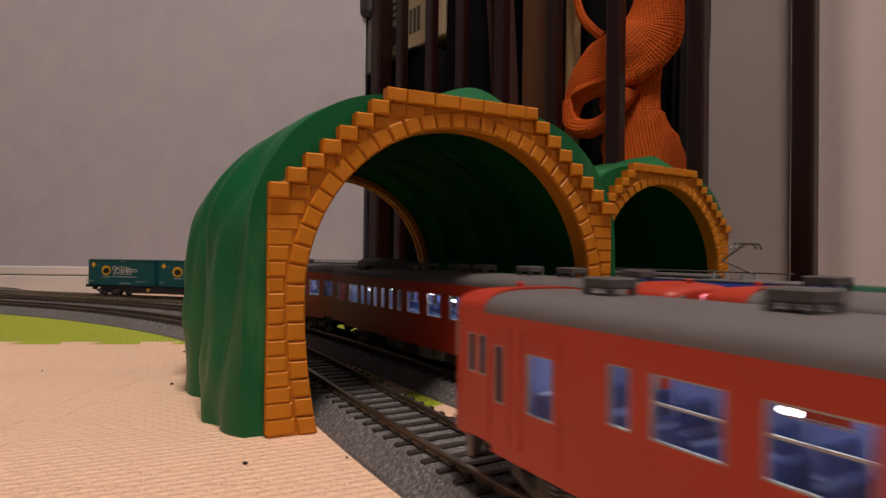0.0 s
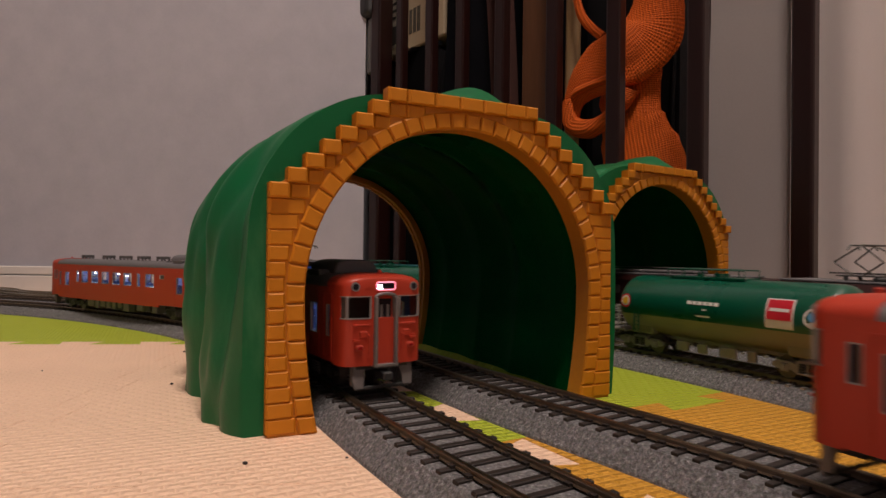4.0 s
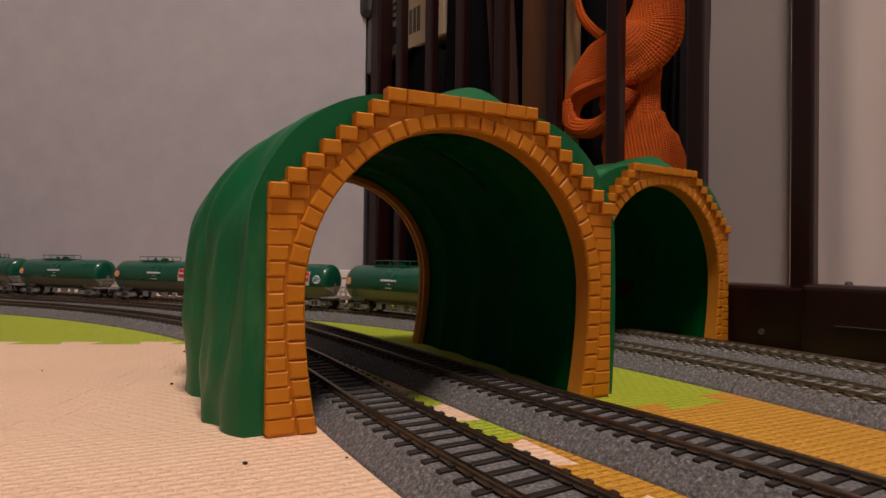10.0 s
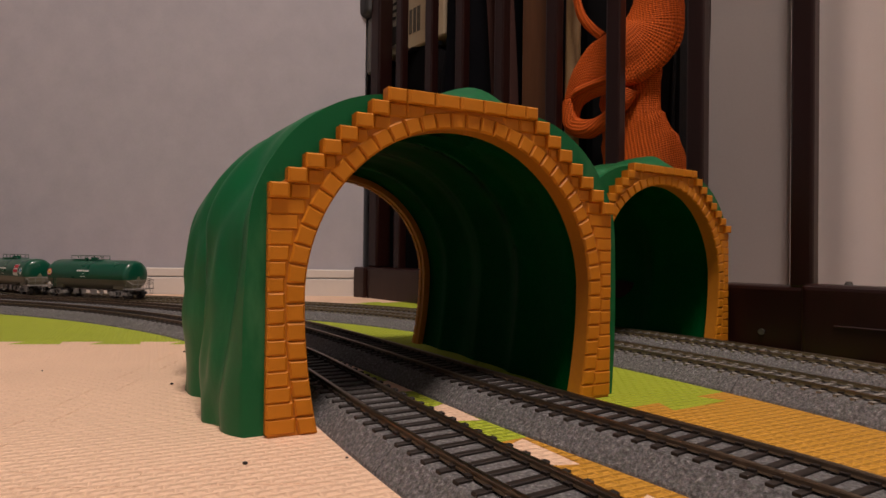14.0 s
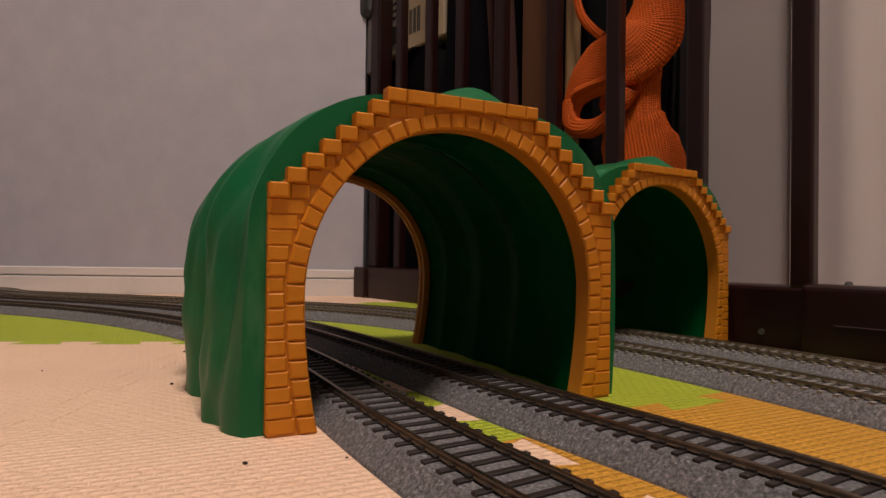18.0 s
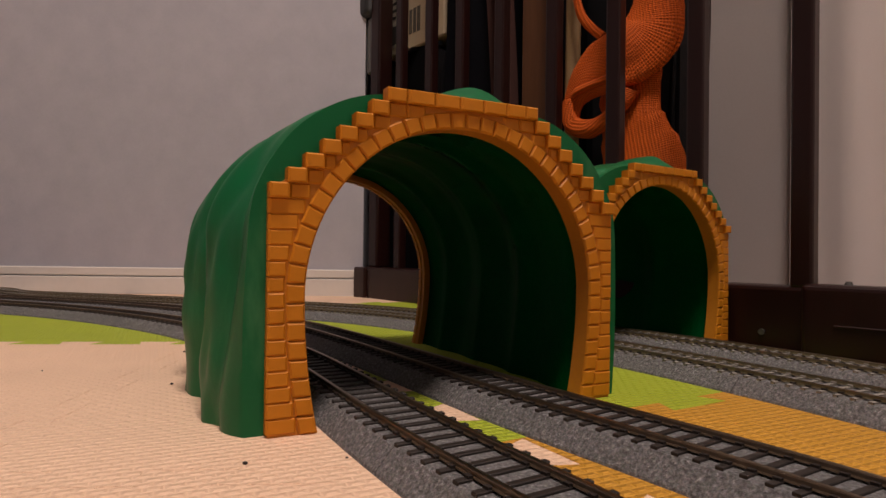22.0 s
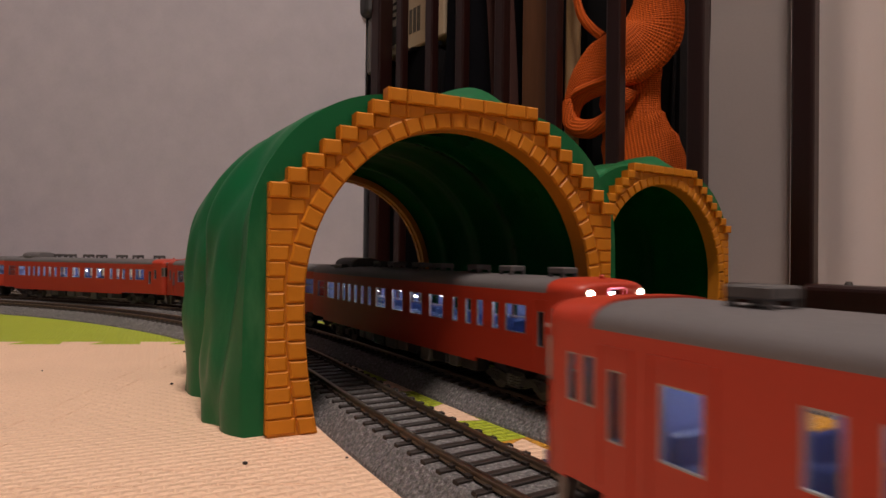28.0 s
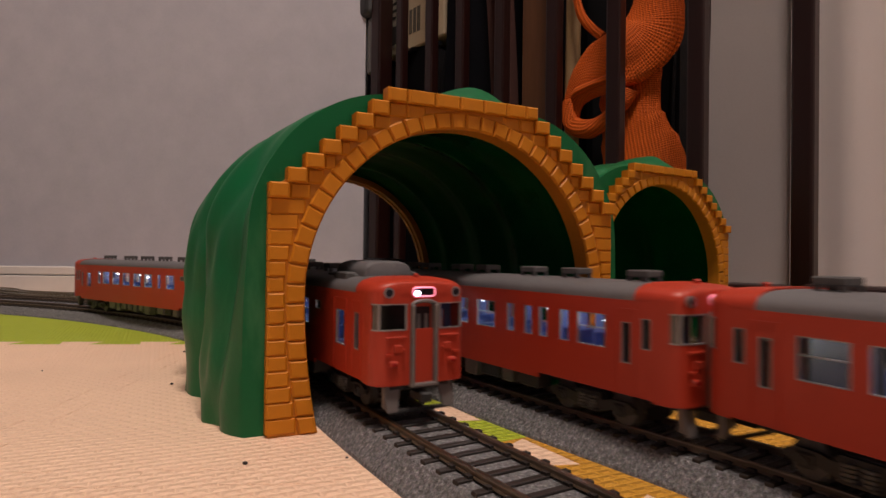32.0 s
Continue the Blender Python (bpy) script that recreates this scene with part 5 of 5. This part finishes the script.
def container_wagon(label):
    ob = thing("container_wagon", label, "model train", group="container wagons of the goods train")
    h = 0.1085
    part("deck", box_bm(-h, h, -0.0150, 0.0150, 0.0100, 0.0128, 0.0004), M_UNDER, ob)
    part("side_sill", loft([[(x, -0.0149, z), (x, 0.0149, z), (x, 0.0149, 0.0101), (x, -0.0149, 0.0101)] for x, z in ((-h + 0.052, 0.0095), (-h + 0.064, 0.0042), (h - 0.064, 0.0042), (h - 0.052, 0.0095))]), M_UNDER, ob)
    for sx in (-1, 1):
        bogie(ob, sx * 0.075, M_UNDERGREY, 0.0053, 0.0235)
        part("coupler", box_bm(min(sx * (h - 0.002), sx * (h + 0.0035)), max(sx * (h - 0.002), sx * (h + 0.0035)), -0.0018, 0.0018, 0.0060, 0.0092, 0.0005), M_UNDER, ob)
        part("end_rail", rod_bm([(sx * (h - 0.0006), -0.0140, 0.0128), (sx * (h - 0.0006), -0.0140, 0.0210), (sx * (h - 0.0006), -0.0060, 0.0210), (sx * (h - 0.0006), -0.0060, 0.0128)], 0.00035, 6), M_FRAMEGREY, ob)
    part("roundel", cyl_bm((-0.012, -0.0153, 0.0085), (-0.012, -0.0151, 0.0085), 0.0022, 16), M_PRINTY, ob)
    part("roundel", cyl_bm((0.012, 0.0151, 0.0085), (0.012, 0.0153, 0.0085), 0.0022, 16), M_PRINTY, ob)
    return ob


# plain stroke marks: left, low, right, high
GLYPHS = [((0.1, 0.75, 0.9, 0.8), (0.45, 0.0, 0.5, 0.75), (0.4, 0.95, 0.5, 1.0)), ((0.1, 0.85, 0.9, 0.9), (0.85, 0.0, 0.9, 0.9), (0.1, 0.0, 0.9, 0.05)), ((0.1, 0.0, 0.15, 0.9), (0.85, 0.0, 0.9, 0.9), (0.1, 0.85, 0.9, 0.9), (0.1, 0.0, 0.9, 0.05)), ((0.1, 0.7, 0.35, 0.75), (0.1, 0.4, 0.35, 0.45), (0.2, 0.0, 0.85, 0.05), (0.8, 0.05, 0.85, 0.6)), ((0.0, 0.42, 1.0, 0.50),)]


def container(label):
    """A teal swap container 0.098 long; x along, bottom at z = 0."""
    ob = thing("freight_container", label, "container", group="containers on the wagons")
    L, H = 0.0490, 0.0316
    part("box_body", box_bm(-L, L, -0.0152, 0.0152, 0.0, H, 0.0005), M_TEAL, ob)
    for sx in (-1, 1):
        for sy in (-1, 1):
            part("corner_post", box_bm(sx * L - 0.0011, sx * L + 0.0003, sy * 0.0152 - 0.0008, sy * 0.0152 + 0.0003, 0.0004, H - 0.0004, 0.0002), M_TEAL, ob)
    for sy in (-1, 1):
        y = sy * 0.01545
        part("top_edge", box_bm(-L, L, y - 0.0003, y + 0.0002, H - 0.0014, H - 0.0004), M_TEAL, ob)
        part("bottom_edge", box_bm(-L, L, y - 0.0003, y + 0.0002, 0.0003, 0.0016), M_TEAL, ob)
        bm = bmesh.new()
        bmesh.ops.create_circle(bm, cap_ends=True, segments=32, radius=1, matrix=Matrix.Translation((sy * 0.0225, y + sy * 0.0003, 0.0180)) @ Matrix.Rotation(math.pi / 2, 4, "X") @ Matrix.Diagonal((0.0071, 0.0059, 1, 1)))
        oval = part("oval_mark", bm, M_PRINTY, ob)
        bm = bmesh.new()
        bmesh.ops.create_circle(bm, cap_ends=True, segments=20, radius=1, matrix=Matrix.Translation((sy * 0.0222, y + sy * 0.0004, 0.0176)) @ Matrix.Rotation(math.pi / 2, 4, "X") @ Matrix.Diagonal((0.0050, 0.0037, 1, 1)))
        part("oval_mark_centre", bm, M_PRINTK, oval)
        part("print_bar", box_bm(sy * 0.0225 - 0.0058, sy * 0.0225 + 0.0058, y - 0.0001, y + 0.0002, 0.0096, 0.0106), M_PRINTP, ob)
        for k, strokes in enumerate(GLYPHS):
            xc = sy * 0.0098 - sy * k * 0.0074
            pale, dark = bmesh.new(), bmesh.new()
            for u0, v0, u1, v1 in strokes:
                ua, ub = sorted((xc - sy * (u0 - 0.5) * 0.0056, xc - sy * (u1 - 0.5) * 0.0056))
                za, zb = 0.0148 + v0 * 0.0076, 0.0148 + v1 * 0.0076
                box(pale, ua - 0.0013, ub + 0.0013, y - 0.0001, y + 0.0002, za - 0.0013, zb + 0.0013)
                box(dark, ua - 0.00055, ub + 0.00055, y - 0.0002, y + 0.0003, za - 0.00055, zb + 0.00055)
            part("glyph_inside", dark, M_PRINTK, part("glyph_outline", pale, M_PRINTW, ob))
        part("print_bar", box_bm(min(sy * 0.013, -sy * 0.0235), max(sy * 0.013, -sy * 0.0235), y - 0.0001, y + 0.0002, 0.0102, 0.0112), M_PRINTP, ob)
        part("print_bar", box_bm(-sy * 0.002 - 0.0045, -sy * 0.002 + 0.0045, y - 0.0001, y + 0.0002, 0.0290, 0.0295), M_PRINTP, ob)
        part("print_bar", box_bm(-sy * 0.006 - 0.0090, -sy * 0.006 + 0.0090, y - 0.0001, y + 0.0002, 0.0024, 0.0032), M_PRINTP, ob)
        bm = bmesh.new()
        box(bm, -0.0024, 0.0024, -0.0002, 0.0002, -0.0024, 0.0024, m=Matrix.Translation((sy * 0.0425, y, 0.0245)) @ Matrix.Rotation(math.pi / 4, 4, "Y"))
        part("corner_mark", bm, M_PRINTY, ob)
        part("print_bar", box_bm(sy * 0.0362 - 0.0026, sy * 0.0362 + 0.0026, y - 0.0001, y + 0.0002, 0.0240, 0.0244), M_PRINTP, ob)
        part("print_bar", box_bm(sy * 0.045 - 0.004, sy * 0.045 + 0.004, y - 0.0001, y + 0.0002, 0.0047, 0.0054), M_PRINTP, ob)
        part("print_bar", box_bm(-sy * 0.030 - 0.008, -sy * 0.030 + 0.008, y - 0.0001, y + 0.0002, 0.0047, 0.0054), M_PRINTP, ob)
    return ob


def pantograph(parent, x, single, z=0.0470, lean=1):
    if single:
        pan = part("pantograph", rod_bm([(x - lean * 0.0100, 0, z + 0.0022), (x + lean * 0.0070, 0, z + 0.0090)], 0.0006, 6), M_STEEL, parent)
        part("upper_arm", rod_bm([(x + lean * 0.0070, 0, z + 0.0090), (x - lean * 0.0060, 0, z + 0.0175)], 0.00045, 6), M_STEEL, pan)
        for dx in (-0.0014, 0.0014):
            part("contact_strip", rod_bm([(x - lean * 0.006 + dx, -0.0120, z + 0.0150), (x - lean * 0.006 + dx, -0.0095, z + 0.0176), (x - lean * 0.006 + dx, 0.0095, z + 0.0176), (x - lean * 0.006 + dx, 0.0120, z + 0.0150)], 0.0005, 6), M_STEEL, pan)
    else:
        pan = part("pantograph", box_bm(x - 0.0105, x + 0.0105, -0.0105, 0.0105, z + 0.0012, z + 0.0020, 0.0003), M_STEEL, parent)
        for sy in (-1, 1):
            y = sy * 0.0085
            for sx in (-1, 1):
                part("lower_arm", rod_bm([(x + sx * 0.0030, y, z + 0.0022), (x + sx * 0.0125, y, z + 0.0088)], 0.00045, 6), M_STEEL, pan)
                part("upper_arm", rod_bm([(x + sx * 0.0125, y, z + 0.0088), (x + sx * 0.0012, sy * 0.0060, z + 0.0168)], 0.00045, 6), M_STEEL, pan)
        for dx in (-0.0030, 0.0030):
            part("contact_strip", rod_bm([(x + dx, -0.0125, z + 0.0152), (x + dx, -0.0100, z + 0.0176), (x + dx, 0.0100, z + 0.0176), (x + dx, 0.0125, z + 0.0152)], 0.0005, 6), M_STEEL, pan)
    for dx in (-0.008, 0.008):
        for sy in (-1, 1):
            part("insulator", cyl_bm((x + dx, sy * 0.006, z - 0.001), (x + dx, sy * 0.006, z + 0.0022), 0.0011, 8), M_CEILING, pan)
    return pan


def electric_loco(single, paint, label, spread, h=0.1100):
    ob = thing("electric_locomotive", label, "model train", group="locomotives")
    secs = []
    for x, g in ((-h, 0.90), (-h + 0.003, 0.97), (-h + 0.008, 1.0), (h - 0.008, 1.0), (h - 0.003, 0.97), (h, 0.90)):
        secs.append([(x, -0.0178 * g, 0.0105), (x, 0.0178 * g, 0.0105), (x, 0.0178 * g, 0.0390), (x, 0.0155 * g, 0.0425), (x, -0.0155 * g, 0.0425), (x, -0.0178 * g, 0.0390)])
    body = part("body", loft(secs), paint, ob)
    roof = part("roof", box_bm(-h + 0.012, h - 0.012, -0.0135, 0.0135, 0.0425, 0.0440, 0.0005), M_ROOF, ob)
    for k in range(5):
        x = -0.040 + k * 0.020
        part("roof_cover", box_bm(x - 0.0088, x + 0.0088, -0.0098, 0.0098, 0.0440, 0.0462, 0.0008), M_BOXGREY, roof)
    part("busbar", rod_bm([(-h + 0.025, 0.0115, 0.0475), (h - 0.025, 0.0115, 0.0475)], 0.0005, 6), M_STEEL, roof)
    for sx in (-1, 1):
        for sy in (-1, 1):
            part("windscreen", box_bm(sx * h - 0.0012, sx * h + 0.0003, sy * 0.0072 - 0.0048, sy * 0.0072 + 0.0048, 0.0285, 0.0365, 0.0004), M_DARKGLASS, body)
            part("side_window", box_bm(sx * (h - 0.014) - 0.004, sx * (h - 0.014) + 0.004, sy * 0.01785 - 0.0003, sy * 0.01785 + 0.0003, 0.0275, 0.0350, 0.0003), M_DARKGLASS, body)
        bogie(ob, sx * (h - 0.040), M_UNDER, 0.0058, 0.030)
        part("coupler", box_bm(min(sx * (h - 0.003), sx * (h + 0.004)), max(sx * (h - 0.003), sx * (h + 0.004)), -0.0018, 0.0018, 0.0060, 0.0092, 0.0005), M_UNDER, ob)
    bogie(ob, 0.0, M_UNDER, 0.0058, 0.030)
    for sy in (-1, 1):
        part("side_stripe", box_bm(-h + 0.010, h - 0.010, sy * 0.01785 - 0.0002, sy * 0.01785 + 0.0002, 0.0190, 0.0202), M_PRINTW, body)
        for k in range(3):
            part("print_bar", box_bm(sy * 0.070 + k * 0.0060 - 0.0085, sy * 0.070 + k * 0.0060 - 0.0038, sy * 0.01785 - 0.0002, sy * 0.01785 + 0.0002, 0.0222, 0.0268), M_PRINTW, body)
    for k in range(6):
        for sy in (-1, 1):
            part("louvre", box_bm(-0.075 + k * 0.026, -0.055 + k * 0.026, sy * 0.01785 - 0.0003, sy * 0.01785 + 0.0003, 0.0290, 0.0350, 0.0002), M_BOXGREY, body)
    if spread:
        pantograph(ob, spread / 2, single, 0.0450, -1)
        pantograph(ob, -spread / 2, single, 0.0450, 1)
    return ob


# ---- the trains ----
VENTS_A = [0.15, 0.31, 0.43, 0.55, 0.67]
VENTS_B = [0.28, 0.356, 0.471, 0.554, 0.678, 0.773, 0.895]
A_CARS = [railcar(WINDOWS_A, 0.835, VENTS_A, True, False, "vermilion model diesel railcar with grey roof, lit inside, on the track", "railcars of the two-car train", True) for _ in range(1)]
A_CARS.append(copy_thing(A_CARS[0], Matrix.Identity(4)))
B_LEAD = railcar(WINDOWS_B, 0.135, VENTS_B, True, True, "vermilion model diesel railcar with lit headlamps and grey roof", "railcars of the four-car train")
B_MID = railcar(WINDOWS_B, 0, VENTS_B, False, False, "vermilion model diesel railcar with grey roof, lit inside", "railcars of the four-car train")
B_THIRD = railcar(WINDOWS_B, 0.135, VENTS_B, True, False, "vermilion model diesel railcar with lit destination window", "railcars of the four-car train")
B_CARS = [B_LEAD, B_MID, B_THIRD, copy_thing(B_MID, Matrix.Identity(4))]
TANK_PLAIN, TANK_SIGN = tank_wagon(False, "green and khaki model tank wagon on the track"), tank_wagon(True, "green and khaki model tank wagon with a red sign plate")
TANKS = [TANK_PLAIN, copy_thing(TANK_PLAIN, Matrix.Identity(4)), TANK_SIGN, copy_thing(TANK_SIGN, Matrix.Identity(4)), copy_thing(TANK_PLAIN, Matrix.Identity(4))]
LOCO_C = electric_loco(True, M_LOCOBLUE, "blue model electric locomotive with two single-arm pantographs", 0.122)
LOCO_D = electric_loco(False, M_LOCORED, "dark maroon model electric locomotive with two diamond pantographs", 0.113)
WAGON = container_wagon("dark flat container wagon on the track")
WAGONS = [WAGON]
BOX = container("teal freight container with white lettering bars and a yellow oval")
BOXES = [BOX, copy_thing(BOX, Matrix.Identity(4))]
LOCO_E = electric_loco(False, M_LOCORED, "dark maroon model electric locomotive section with a white stripe", 0, 0.096)

# seconds and the place along the loop, in metres, of one point of each train
A_JOINT = [(0, 0.928), (0.5, 0.845), (1, 0.771), (1.5, 0.701), (2, 0.608), (2.5, 0.533), (3, 0.468), (3.5, 0.397), (5.5, 0.124), (6, 0.047), (6.5, -0.032), (7, -0.113), (7.5, -0.190), (8, -0.259), (8.5, -0.330), (27.6, -2.821), (28.1, -2.903), (28.4, -2.942), (29.2, -3.066), (29.6, -3.122), (29.9, -3.174), (30.2, -3.222), (31.2, -3.367), (31.6, -3.417), (32, -3.480)]
B_JOINT = [(0, 0.730), (3.5, 1.213), (5, 1.421), (21, 3.350), (22.5, 3.582), (23, 3.664), (23.5, 3.745), (24, 3.824), (24.5, 3.899), (25, 3.974), (27.5, 4.330), (28, 4.398), (28.5, 4.454), (29, 4.527), (29.5, 4.595), (30, 4.670), (30.5, 4.740), (31, 4.812), (32, 4.954)]
C_REAR_PAN = [(0, 0.850), (0.5, 0.803), (3.0, 0.529), (3.5, 0.478), (6.0, 0.215), (6.5, 0.160), (7.0, 0.102), (7.5, 0.042), (8.5, -0.062), (14.5, -0.720), (32.0, -2.620)]
C_TAIL = [(0, 1.665), (3.5, 1.290), (6.0, 1.029), (7.0, 0.932), (7.5, 0.884), (8.0, 0.837), (8.5, 0.790), (11.0, 0.532), (13.5, 0.267), (14.0, 0.222), (14.5, 0.171), (32.0, -1.730)]
D_TAIL = [(0, 0.155), (0.5, 0.204), (1.0, 0.249), (1.5, 0.291), (8.5, 0.908), (9.0, 0.955), (10.0, 1.05), (32.0, 3.20)]


def along(table, t):
    """Smoothed place at t seconds."""
    ts, ss = [r[0] for r in table], [r[1] for r in table]

    def raw(x):
        if x < ts[0]:
            return ss[0] + (x - ts[0]) * (ss[1] - ss[0]) / (ts[1] - ts[0])
        if x > ts[-1]:
            return ss[-1] + (x - ts[-1]) * (ss[-1] - ss[-2]) / (ts[-1] - ts[-2])
        return float(np.interp(x, ts, ss))
    return sum(raw(t + 0.12 * k) for k in range(-3, 4)) / 7


def placed(key, s, base, flip=False, lift=RAIL_Z):
    """Pose of a vehicle whose middle is at s, on two bogies base apart."""
    a, b = on_line(key, s - base / 2), on_line(key, s + base / 2)
    c, d = (a + b) / 2, b - a
    return Matrix.Translation((c[0], c[1], lift)) @ Matrix.Rotation(math.atan2(d[1], d[0]) + (math.pi if flip else 0), 4, "Z")


def key_train(ob, key, table, offset, base, flip=False, lift=RAIL_Z, shift=0.0):
    rows = []
    for k in range(129):
        t = k * 0.25
        m = placed(key, along(table, t) + offset, base, flip, lift)
        rows.append((t, m @ Matrix.Translation((shift, 0, 0)) if shift else m))
    walk(ob, rows)


def motions():
    pitch = 0.2605
    for i, ob in enumerate(A_CARS):
        key_train(ob, "a", A_JOINT, (i - 0.5) * pitch, 0.178)
    for i, ob in enumerate(B_CARS):
        key_train(ob, "b", B_JOINT, (1.5 - i) * pitch, 0.178, flip=i % 2 == 1)
    key_train(LOCO_C, "c", C_REAR_PAN, -0.061, 0.14)
    for i, ob in enumerate(TANKS):
        key_train(ob, "c", C_TAIL, -0.006 - 0.154 * (4.5 - i), 0.097)
    for i, ob in enumerate(WAGONS):
        key_train(ob, "d", D_TAIL, 0.111 + i * 0.222, 0.150)
        for j, sh in enumerate((-0.0530, 0.0530)):
            key_train(BOXES[2 * i + j], "d", D_TAIL, 0.111 + i * 0.222, 0.150, lift=RAIL_Z + 0.0129, shift=sh)
    key_train(LOCO_E, "d", D_TAIL, 0.3245, 0.112)
    key_train(LOCO_D, "d", D_TAIL, 0.5310, 0.14)


motions()
